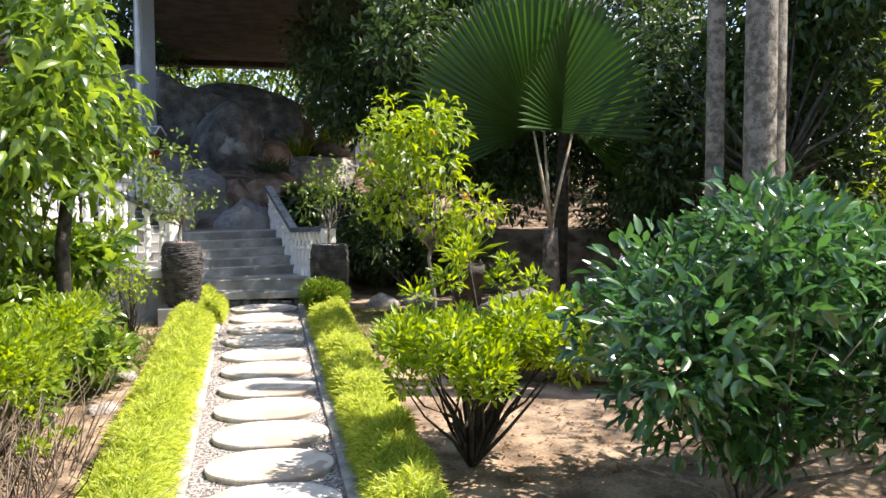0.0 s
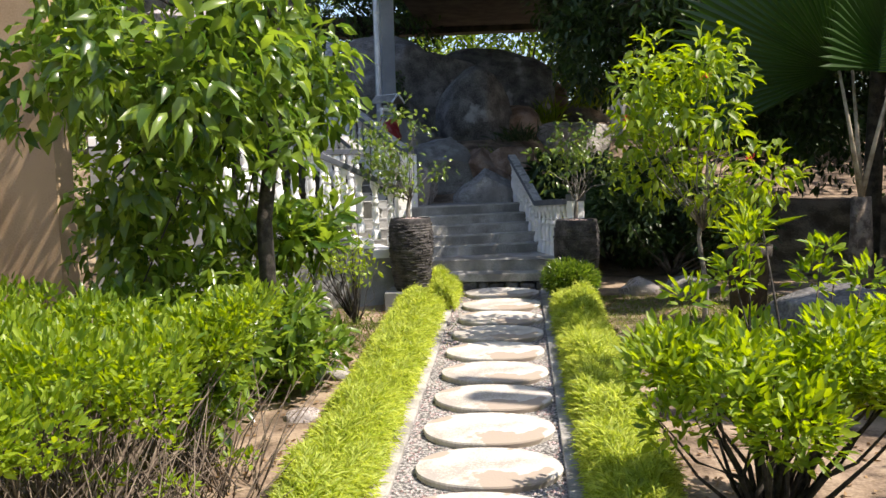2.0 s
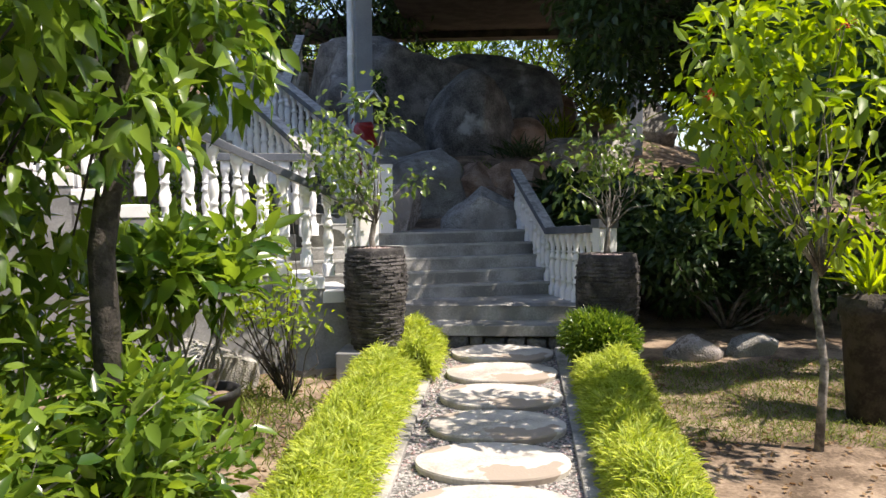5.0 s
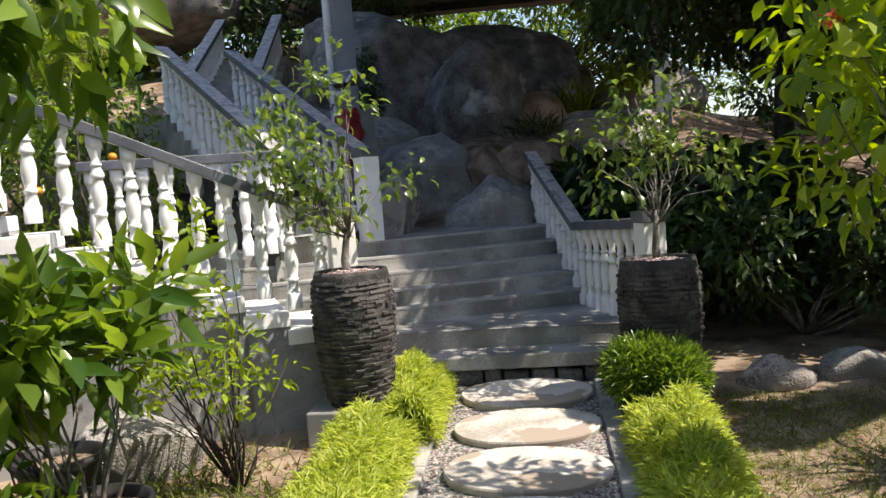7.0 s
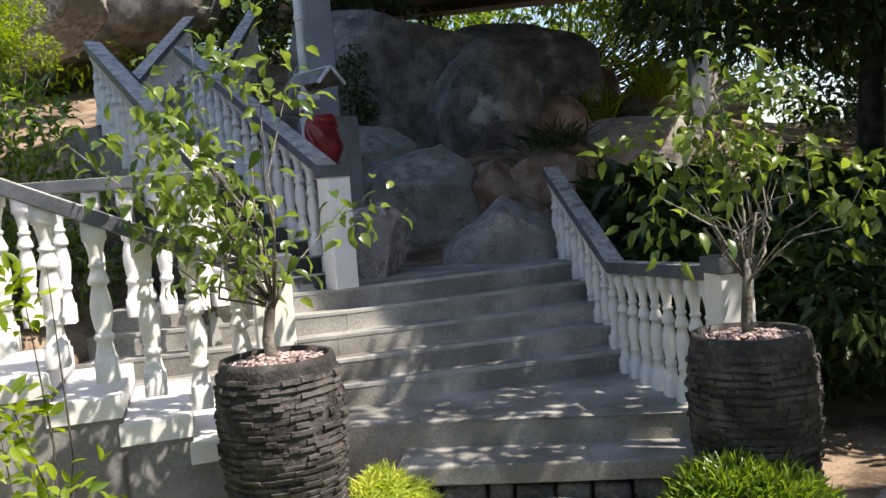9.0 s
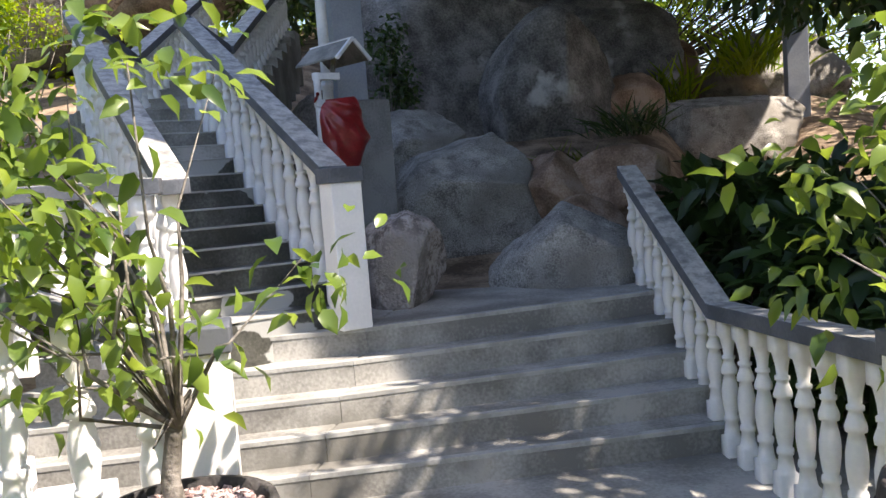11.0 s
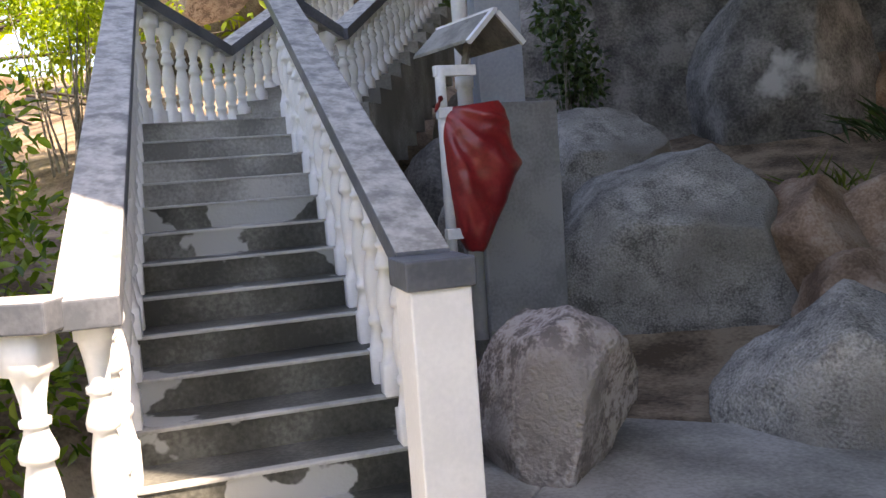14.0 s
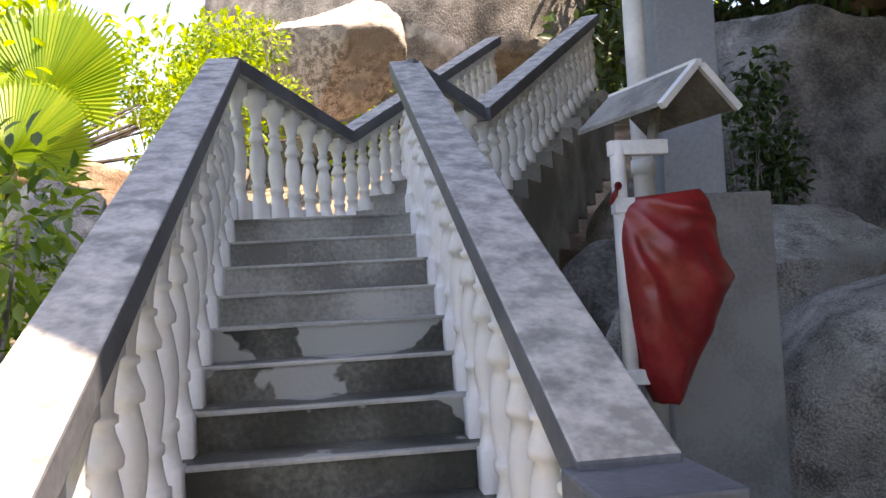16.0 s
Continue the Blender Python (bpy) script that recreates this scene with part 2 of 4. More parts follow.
def leaf_mesh(name, pos, out, length, width, mat, rng, spread=0.9, droop=0.25, fold=0.12, smooth=False):
    """One mesh of many folded leaves. pos, out: arrays of places and of the way each leaf points."""
    n = len(pos)
    d = out + rng.normal(0, spread, (n, 3))
    d[:, 2] -= droop * rng.random(n)
    d /= np.linalg.norm(d, axis=1)[:, None] + 1e-9
    r = rng.normal(0, 1, (n, 3)) * 0.5 + np.array([0, 0, 1.0])
    side = np.cross(d, r)
    side /= np.linalg.norm(side, axis=1)[:, None] + 1e-9
    up = np.cross(side, d)
    l = (length * rng.uniform(0.65, 1.25, n))[:, None]
    w = (width * rng.uniform(0.75, 1.2, n))[:, None]
    base = pos
    mid = base + d * l * 0.5 - up * l * fold * 0.4
    tip = base + d * l - up * l * droop * 0.6
    a1 = base + d * l * 0.28 + side * w * 0.42 + up * w * fold
    a2 = base + d * l * 0.65 + side * w * 0.40 + up * (w * fold - l * droop * 0.15)
    b1 = base + d * l * 0.28 - side * w * 0.42 + up * w * fold
    b2 = base + d * l * 0.65 - side * w * 0.40 + up * (w * fold - l * droop * 0.15)
    verts = np.stack([base, a1, a2, tip, b2, b1, mid], 1).reshape(-1, 3)
    k = np.arange(n)[:, None, None] * 7
    quads = np.array([[0, 6, 2, 1], [6, 3, 2, 2], [0, 5, 4, 6], [6, 4, 3, 3]])
    tri = np.array([[0, 6, 1], [1, 6, 2], [6, 3, 2], [0, 5, 6], [5, 4, 6], [6, 4, 3]])
    f = (tri[None] + k).reshape(-1, 3)
    me = bpy.data.meshes.new(name)
    me.vertices.add(len(verts))
    me.vertices.foreach_set("co", verts.ravel())
    me.loops.add(len(f) * 3)
    me.loops.foreach_set("vertex_index", f.ravel().astype(np.int32))
    me.polygons.add(len(f))
    me.polygons.foreach_set("loop_start", np.arange(0, len(f) * 3, 3, dtype=np.int32))
    me.update(calc_edges=True)
    me.validate()
    me.materials.append(mat)
    return me


def clump_points(rng, centres, radii, count, shell=0.55, squash=0.8):
    """Places in the outer part of several blobs, and the way out of each."""
    centres, radii = np.array(centres, float), np.array(radii, float)
    pick = rng.choice(len(centres), count, p=radii ** 2 / (radii ** 2).sum())
    d = rng.normal(0, 1, (count, 3))
    d /= np.linalg.norm(d, axis=1)[:, None]
    r = radii[pick] * (shell + (1 - shell) * rng.random(count) ** 0.6)
    return centres[pick] + d * r[:, None] * np.array([1, 1, squash]), d


def ground_z(x, y):
    def st(a, b, v):
        v = min(max((v - a) / (b - a), 0), 1)
        return v * v * (3 - 2 * v)
    base = -0.058 * (8.7 - min(y, 9.0)) + 0.52 * st(1.6, -2.6, y)
    left = max(st(-2.3, -3.6, x) * st(8.6, 10.5, y), 0) * 0.9
    mid = st(10.6, 11.6, y) * st(-3.6, -2.4, x) * st(1.5, 0.4, x) * 1.0
    hill = 0.30 * max(0, y - 12.2) * st(12.2, 14.0, y) * (1 if y < 24 else 1) if y > 12.2 else 0
    hill = min(hill, 3.2) * (0.5 + 0.5 * st(5, 1, x)) + (0.95 if y > 11.6 else 0.95 * st(10.4, 11.6, y)) * st(0.5, 3, abs(x + 0.8) - 1.2)
    lump = 0.04 * noise.noise((x * 1.3, y * 1.3, 0)) if abs(x) > 0.8 else 0
    return base + max(left, mid) + hill + lump


# ground: one sheet, finer near the walk
xs = [-2500, -300, -60, -25] + [k * 0.35 for k in range(-40, 41)] + [25, 60, 300, 2500]
ys = [-2500, -300, -60, -20] + [k * 0.35 for k in range(-28, 86)] + [45, 80, 300, 2500]
gv = [(x, y, ground_z(max(-14, min(14, x)), max(-10, min(30, y))) - (0.012 if abs(x) < 0.7 else 0) - (0.25 if -1.9 < x < 1.0 and 9.0 < y < 11.0 else 0)) for y in ys for x in xs]
gf = [(j * len(xs) + i, j * len(xs) + i + 1, (j + 1) * len(xs) + i + 1, (j + 1) * len(xs) + i) for j in range(len(ys) - 1) for i in range(len(xs) - 1)]
ground = thing("ground", "bare brown garden soil with dry litter under the shrubs", "ground", kind="structure", data=mesh_of("ground", gv, gf, M_SOIL, True))


def path_z(y):
    return -0.058 * (8.7 - y) + (ground_z(0, y) + 0.058 * (8.7 - y) if y < 1.6 else 0)


# garden path: gravel bed, kerbs and round pavers
path_ys = [-5 + k * 0.35 for k in range(40)] + [8.93]
bed_v, bed_f = [], []
for y in path_ys:
    bed_v += [(-0.5, y, path_z(y) + 0.004), (0.54, y, path_z(y) + 0.004)]
for k in range(len(path_ys) - 1):
    bed_f.append((2 * k, 2 * k + 1, 2 * k + 3, 2 * k + 2))
path = thing("pavement", "pale gravel garden path with cast oval pavers", "path", kind="structure", data=mesh_of("path_bed", bed_v, bed_f, M_GRAVEL))
for side, x0, x1 in (("left", -0.63, -0.5), ("right", 0.54, 0.66)):
    for y0 in [-4.6 + 1.5 * k for k in range(9)]:
        y1 = min(y0 + 1.488, 8.92)
        bm = box_bm(x0, y0, -0.08, x1, y1, 0.035, 0.008)
        for v in bm.verts:
            v.co.z += path_z(v.co.y)
        part("kerb", from_bm("kerb", bm, M_KERB), path)
for k in range(20):
    yc = 8.62 - 0.665 * k
    if yc < -4.4:
        break
    bm = bmesh.new()
    n = 40
    rng0 = random.Random(k)
    tilt = rng0.uniform(-0.02, 0.02)
    ring = []
    for s in range(n):
        w = 2 * math.pi * s / n
        ca, sa = math.cos(w), math.sin(w)
        ex = math.copysign(abs(ca) ** 0.95, ca) * 0.458
        ey = math.copysign(abs(sa) ** 0.97, sa) * 0.305
        ring.append((ex * (1 + 0.012 * math.sin(3 * w + k)), ey))
    for z, sc in ((-0.05, 0.95), (0.034, 1.0), (0.045, 0.985)):
        for ex, ey in ring:
            bm.verts.new((ex * sc, ey * sc, z))
    bm.verts.ensure_lookup_table()
    for r in range(2):
        for s in range(n):
            bm.faces.new([bm.verts[r * n + s], bm.verts[r * n + (s + 1) % n], bm.verts[(r + 1) * n + (s + 1) % n], bm.verts[(r + 1) * n + s]])
    bm.faces.new([bm.verts[2 * n + s] for s in range(n)])
    ob = part("paver", from_bm("paver", bm, M_DISC), path)
    slope = math.degrees(math.atan2(path_z(yc + 0.3) - path_z(yc - 0.3), 0.6))
    ob.matrix_world = pose(0.055 + rng0.uniform(-0.012, 0.012), yc, path_z(yc) + 0.004, slope, tilt * 20, rng0.uniform(-2, 2))
# loose pebbles along the pavers
rng = np.random.default_rng(3)
pv, pf = [], []
for k in range(5200):
    y = rng.uniform(-1.5, 8.85)
    x = rng.uniform(-0.49, 0.53)
    t = ((y - 8.62 + 0.3325) % 0.665) - 0.3325
    if (x - 0.055) ** 2 / 0.475 ** 2 + t ** 2 / 0.32 ** 2 < 1:
        continue
    r = rng.uniform(0.007, 0.016)
    c = Vector((x, y, path_z(y) + r * 0.4))
    n = len(pv)
    pv += [c + Vector((r, 0, 0)), c + Vector((0, r * 1.2, 0)), c - Vector((r, 0, 0)), c - Vector((0, r * 1.1, 0)), c + Vector((0, 0, r * 0.8)), c - Vector((0, 0, r))]
    pf += [(n, n + 1, n + 4), (n + 1, n + 2, n + 4), (n + 2, n + 3, n + 4), (n + 3, n, n + 4)]
pebbles = part("gravel", mesh_of("gravel", pv, pf, M_PEBBLE), path)
tagged(pebbles, kind="stuff")

# lower steps and the landing
steps = thing("steps", "worn grey concrete garden steps with a rubble stone base", "steps", kind="structure")
Z1, Z2, ZTOP = 0.235, 0.375, 1.045
part("tread", from_bm("tread", box_bm(-0.72, 8.94, 0.13, 0.85, 9.34, Z1, 0.012), M_STEP), steps)
part("landing", from_bm("landing", prism_bm([(-1.75, 9.3), (0.86, 9.26), (0.88, 8.78), (1.25, 8.78), (1.25, 10.9), (-1.9, 10.2)], -0.1, Z2, 0.012), M_STEP), steps)
rs = random.Random(5)
x = -0.7
while x < 0.8:
    w = rs.uniform(0.12, 0.24)
    bm = box_bm(x, 8.965 + rs.uniform(-0.015, 0.01), -0.04, min(x + w, 0.84), 9.2, rs.uniform(0.10, 0.129), 0.035)
    part("stone", from_bm("stone", bm, M_ROCKD, True), steps)
    x += w + 0.012
NR = 5
L0, L1 = Vector((-2.75, 9.12)), Vector((-2.75, 9.80))
C0, C1 = Vector((-1.3, 9.66)), Vector((-1.2, 10.36))
R0, R1 = Vector((0.78, 10.42)), Vector((0.30, 11.22))
for k in range(NR):
    f = k / (NR - 1)
    a, c, b = L0.lerp(L1, f), C0.lerp(C1, f), R0.lerp(R1, f)
    z = Z2 + (ZTOP - Z2) * (k + 1) / NR
    far = 11.75 if k == NR - 1 else 11.6
    for name, ol in (("step", [(a.x, a.y), (c.x - 0.003, c.y), (c.x - 0.003, far), (a.x, far)]), ("step", [(c.x, c.y), (b.x, b.y), (b.x, far), (c.x, far)])):
        tread = part(name, from_bm(name, prism_bm(ol, z - 0.30, z, 0.012), M_STEP), steps)
        # pale strip paints the sunlit line along the front edge
        (ax, ay), (bx, by) = ol[0], ol[1]
        strip = [(ax, ay - 0.004), (bx, by - 0.004), (bx, by + 0.045), (ax, ay + 0.045)]
        part("nosing", from_bm("nosing", prism_bm(strip, z - 0.02, z + 0.003, 0.003), M_NOSE), tread, "pale step edge with sunlight put into its colour")

# upper flight: along U from the newel, W to its left
U = Vector((-0.655, 0.756, 0)).normalized()
W = Vector((-U.y, U.x, 0))
NEWEL = Vector((-1.285, 10.385, ZTOP))
N2, RISE2, RUN2 = 13, 0.112, 0.222
SPAN = 0.86
flight = thing("stairs", "damp stained grey concrete flight of stairs", "stairs", kind="structure")
for k in range(N2):
    p = NEWEL + U * (0.10 + RUN2 * k)
    z = ZTOP + RISE2 * (k + 1)
    far = RUN2 * (1 if k < N2 - 1 else 5.2) + 0.02
    ol = [p - W * 0.02, p + W * (SPAN + 0.05), p + W * (SPAN + 0.05) + U * far, p - W * 0.02 + U * far]
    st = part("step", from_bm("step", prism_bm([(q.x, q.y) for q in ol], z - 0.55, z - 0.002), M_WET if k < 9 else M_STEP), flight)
    p2 = p - U * 0.008
    far = 0.04
    ol = [p2 - W * 0.02, p2 + W * (SPAN + 0.05), p2 + W * (SPAN + 0.05) + U * far, p2 - W * 0.02 + U * far]
    part("nosing", from_bm("nosing", prism_bm([(q.x, q.y) for q in ol], z - 0.012, z, 0.005), M_NOSE if k < 12 else M_STEP), st)
ZL = ZTOP + RISE2 * N2
# third flight, from the landing onward
U3 = Vector((math.cos(radians(99)), math.sin(radians(99)), 0))
W3 = Vector((-U3.y, U3.x, 0))
B3 = Vector((-3.08, 13.10, ZL))
flight3 = thing("stairs", "shaded grey concrete upper stair flight", "stairs", kind="structure")
part("landing", from_bm("landing", prism_bm([(-4.1, 11.9), (-3.0, 12.5), (-2.95, 13.2), (-4.1, 13.2)], ZL - 0.4, ZL - 0.004), M_STEP), flight3)
for k in range(10):
    p = B3 + U3 * (0.1 + 0.25 * k)
    z = ZL + 0.11 * (k + 1)
    ol = [p - W3 * 0.1, p + W3 * 0.98, p + W3 * 0.98 + U3 * 0.27, p - W3 * 0.1 + U3 * 0.27]
    part("step", from_bm("step", prism_bm([(q.x, q.y) for q in ol], z - 0.6, z), M_STEP), flight3)


# balusters and rails
def baluster_mesh(h, r=0.043):
    prof = [(0.0, 1.0, 1), (0.148, 1.0, 1), (0.155, 0.90, 0), (0.20, 0.76, 0), (0.255, 0.66, 0), (0.262, 0.80, 0), (0.282, 0.84, 0), (0.298, 0.80, 0), (0.305, 0.64, 0),
            (0.36, 0.80, 0), (0.43, 0.93, 0), (0.49, 0.92, 0), (0.55, 0.76, 0), (0.60, 0.60, 0), (0.607, 0.86, 0), (0.63, 0.92, 0), (0.648, 0.84, 0), (0.69, 0.60, 0),
            (0.71, 0.55, 0), (0.716, 0.72, 0), (0.735, 0.74, 0), (0.742, 0.54, 0), (0.79, 0.60, 0), (0.84, 0.76, 0), (0.872, 0.88, 0), (0.88, 1.0, 1), (1.0, 1.0, 1)]
    n = 12
    verts, faces = [], []
    for f, k, sq in prof:
        for s in range(n):
            w = 2 * math.pi * (s + 0.5) / n
            c, d = math.cos(w), math.sin(w)
            if sq:
                m = 0.93 / max(abs(c), abs(d))
                c, d = c * m, d * m
            verts.append((c * r * k, d * r * k, f * h))
    for i in range(len(prof) - 1):
        for s in range(n):
            faces.append((i * n + s, i * n + (s + 1) % n, (i + 1) * n + (s + 1) % n, (i + 1) * n + s))
    faces.append(tuple(range(len(verts) - n, len(verts))))
    me = mesh_of("baluster", verts, faces, M_WHITE, True)
    return me


BALUSTERS = {}


def rail_mesh(a, b, wide=0.15, deep=0.075):
    """A flat-topped handrail from a to b (tops), its ends cut upright."""
    a, b = Vector(a), Vector(b)
    d = (b - a)
    s = Vector((-d.y, d.x, 0)).normalized() * wide / 2
    dn = Vector((0, 0, -deep))
    bm = bmesh.new()
    q = [bm.verts.new(v) for v in (a - s, a + s, a + s + dn, a - s + dn, b - s, b + s, b + s + dn, b - s + dn)]
    for f in ((0, 1, 2, 3), (7, 6, 5, 4), (0, 4, 5, 1), (1, 5, 6, 2), (2, 6, 7, 3), (3, 7, 4, 0)):
        bm.faces.new([q[i] for i in f])
    bmesh.ops.recalc_face_normals(bm, faces=bm.faces)
    bmesh.ops.bevel(bm, geom=bm.edges[:], offset=0.006, segments=2, affect="EDGES", profile=0.5)
    me = from_bm("handrail", bm, M_RAIL)
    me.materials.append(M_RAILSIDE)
    # upright faces get the second, darker grey
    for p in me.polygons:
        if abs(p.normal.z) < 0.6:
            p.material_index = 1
    return me


def run(parent, a, b, count, bottom, deep=0.075, wide=0.15, r=0.043, skip=0.5):
    """A rail from a to b with its balusters, whose feet stand at bottom(f)."""
    a, b = Vector(a), Vector(b)
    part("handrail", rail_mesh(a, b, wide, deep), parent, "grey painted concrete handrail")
    ang = math.degrees(math.atan2(b.y - a.y, b.x - a.x))
    slope = (b.z - a.z) / max((b - a).xy.length, 0.01)
    for k in range(count):
        f = (k + skip) / count
        p = a.lerp(b, f)
        z0 = bottom(f)
        h = round(p.z - deep - z0 + abs(slope) * r, 2)
        key = (h, r)
        if key not in BALUSTERS:
            BALUSTERS[key] = baluster_mesh(h, r)
        ob = part("baluster", BALUSTERS[key], parent)
        ob.matrix_world = pose(p.x, p.y, z0, 0, 0, ang)


def newel(parent, x, y, z0, z1, turn, size=0.17):
    ob = part("newel_post", from_bm("newel", box_bm(-size / 2, -size / 2, 0, size / 2, size / 2, z1 - z0 - 0.075, 0.006), M_WHITE), parent)
    ob.matrix_world = pose(x, y, z0, 0, 0, turn)
    s = size / 2 + 0.012
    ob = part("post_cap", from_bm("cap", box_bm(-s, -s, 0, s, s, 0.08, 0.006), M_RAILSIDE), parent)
    ob.matrix_world = pose(x, y, z1 - 0.078, 0, 0, turn)


TU = math.degrees(math.atan2(U.y, U.x))
RT = 0.835
SL = 0.4685


def tread_z(s):
    k = math.floor((s - 0.10) / RUN2) + 1
    return ZTOP + RISE2 * min(max(k, 0), N2)


LEN = 3.02
ra = thing("balustrade", "white turned balustrade with grey handrail beside the damp stairs", "balustrade", "stair balustrades")
newel(ra, NEWEL.x, NEWEL.y, ZTOP, 1.885, TU)
run(ra, NEWEL + U * 0.07 + Vector((0, 0, RT + 0.02)), NEWEL + U * LEN + Vector((0, 0, RT + 0.03 + (LEN - 0.1) * SL)), 15, lambda f: tread_z(0.07 + f * (LEN - 0.07)) - 0.002, wide=0.16, r=0.046)
lb = thing("balustrade", "white turned balustrade with worn grey handrail on the stairs", "balustrade", "stair balustrades")
LB = NEWEL + W * SPAN + U * -0.10
run(lb, LB + Vector((0, 0, RT)), LB + U * (LEN - 0.05) + Vector((0, 0, RT + 0.02 + (LEN - 0.1) * SL)), 15, lambda f: tread_z(-0.1 + f * (LEN - 0.05)) - 0.002, wide=0.15, r=0.046)
ZR = 3.12
TL = LB + U * (LEN - 0.05)
TR = NEWEL + U * LEN
V1 = Vector((-3.98, 13.02, ZR - 0.05))
V2 = Vector((-3.10, 13.06, ZR - 0.05))
lg = thing("balustrade", "white landing balustrade with slate grey rail", "balustrade", "stair balustrades")
run(lg, Vector((TL.x, TL.y, RT + ZTOP + 0.02 + (LEN - 0.1) * SL)), V1, 7, lambda f: ZL - 0.004)
run(lg, V1, V1 + U3 * 2.6 + Vector((0, 0, 1.2)), 18, lambda f: ZL + 1.2 * f)
lh = thing("balustrade", "white balustrade climbing along the upper flight", "balustrade", "stair balustrades")
run(lh, Vector((TR.x, TR.y, RT + ZTOP + 0.03 + (LEN - 0.1) * SL)), V2, 3, lambda f: ZL - 0.004)
run(lh, V2, V2 + U3 * 2.6 + Vector((0, 0, 1.2)), 18, lambda f: ZL + 1.2 * f)
# right balustrade of the lower steps
RC = Vector((0.565, 10.37, 1.10))
RE = Vector((0.19, 11.75, 1.79))
RP = Vector((0.96, 9.03, 1.17))
rb = thing("balustrade", "white turned balustrade with grey rail, shaded by the shrubs", "balustrade", "stair balustrades")


def right_foot(f):
    return Z2 + (ZTOP - Z2) * min(5, 1 + math.floor(f * 5)) / 5


run(rb, RC, RE, 9, right_foot, wide=0.13)
run(rb, RC, RP, 8, lambda f: Z2 - 0.004, wide=0.13)
newel(rb, RP.x + 0.035, RP.y - 0.11, Z2 - 0.01, 1.22, -73)
# left lower balustrade with its own sunlit flight
PA = Vector((-1.12, 8.45, 1.38))
DL = Vector((math.cos(radians(204)), math.sin(radians(204)), 0))
lw = thing("balustrade", "sunlit white balustrade with grey rail climbing to the house", "balustrade", "stair balustrades")
newel(lw, PA.x, PA.y, Z2 - 0.05, PA.z + 0.03, 24)
run(lw, PA + DL * 0.06, PA + DL * 3.5 + Vector((0, 0, 1.575)), 18, lambda f: Z2 + 0.25 + 1.575 * f, wide=0.13, r=0.05)
wst = thing("steps", "sunlit white painted side steps up to the house", "steps", kind="structure")
for k in range(12):
    p = PA + DL * (0.12 + 0.28 * k)
    z = Z2 + 0.23 + 0.126 * (k + 1)
    q = Vector((-DL.y, DL.x, 0)) * -1
    ol = [p - q * 0.10, p + q * 0.75, p + q * 0.75 + DL * 0.30, p - q * 0.10 + DL * 0.30]
    part("step", from_bm("step", prism_bm([(v.x, v.y) for v in ol], z - 0.2, z - 0.1, 0.01), M_WHITE), wst)
    ol = [p - q * 0.09, p + q * 0.74, p + q * 0.74 + DL * 0.30, p - q * 0.09 + DL * 0.30]
    part("base_block", from_bm("base_block", prism_bm([(v.x, v.y) for v in ol], -0.25, z - 0.202), M_BLOCK), wst)
lt = thing("balustrade", "short level white balustrade with grey rail above the steps", "balustrade", "stair balustrades")
LT0 = Vector((LB.x, LB.y, ZTOP + RT + 0.01))
run(lt, LT0 + W * 0.05, LT0 + Vector((-1.5, -0.55, 0)), 8, lambda f: ZTOP - 0.004, r=0.05)

# house overhead: column, soffit and beam
house = thing("house", "raised house with a dark soffit on a grey column", "house", kind="structure")
# front of the soffit is unseen, drawn out to shade the stairs
part("soffit", from_bm("soffit", box_bm(-2.3, 9.6, 5.5, 4.1, 22.2, 5.75), M_SLAB), house)
part("beam", from_bm("beam", box_bm(-7.0, 21.9, 5.35, 9.0, 22.4, 5.9), M_SLAB), house)
part("wall", from_bm("wall", box_bm(-2.3, 10.9, 5.75, 4.1, 22.2, 8.6), M_WALL), house)
colb = thing("column", "grey blue painted square column with a white downpipe", "column", kind="structure")
bm = box_bm(-0.13, -0.13, 1.0, 0.13, 0.13, 5.5, 0.008)
part("shaft", from_bm("shaft", bm, M_COLUMN), colb)
bm = box_bm(-0.18, -0.2, 0.6, 0.28, 0.2, 2.46, 0.01)
part("plinth", from_bm("plinth", bm, M_BLOCK), colb, "grey rendered masonry block")
v, f = tube([(-0.21, -0.12, 1.2), (-0.21, -0.12, 5.5)], [0.042, 0.042], 14)
part("downpipe", mesh_of("downpipe", v, f, M_POLE, True), colb, "white plastic downpipe")
for z in (2.55, 3.35, 4.2):
    v, f = tube([(-0.21, -0.12, z), (-0.21, -0.12, z + 0.06)], [0.049, 0.049], 14)
    part("pipe_collar", mesh_of("collar", v, f, M_POLE, True), colb)
colb.matrix_world = pose(-1.95, 12.75, 0, 0, 0, TU - 90)
c2 = thing("column", "pale slender post of the terrace behind the rocks", "column", kind="structure", data=from_bm("post", box_bm(-0.14, -0.14, 1.0, 0.14, 0.14, 5.5, 0.01), M_COLUMN))
c2.matrix_world = pose(2.6, 18.5, 0)
lw2 = thing("wall_west", "plain ochre rendered house wall behind the shrubs", "wall", kind="structure", data=from_bm("wall", box_bm(-9.0, 5.5, -0.6, -3.85, 5.8, 5.0), M_WALL))

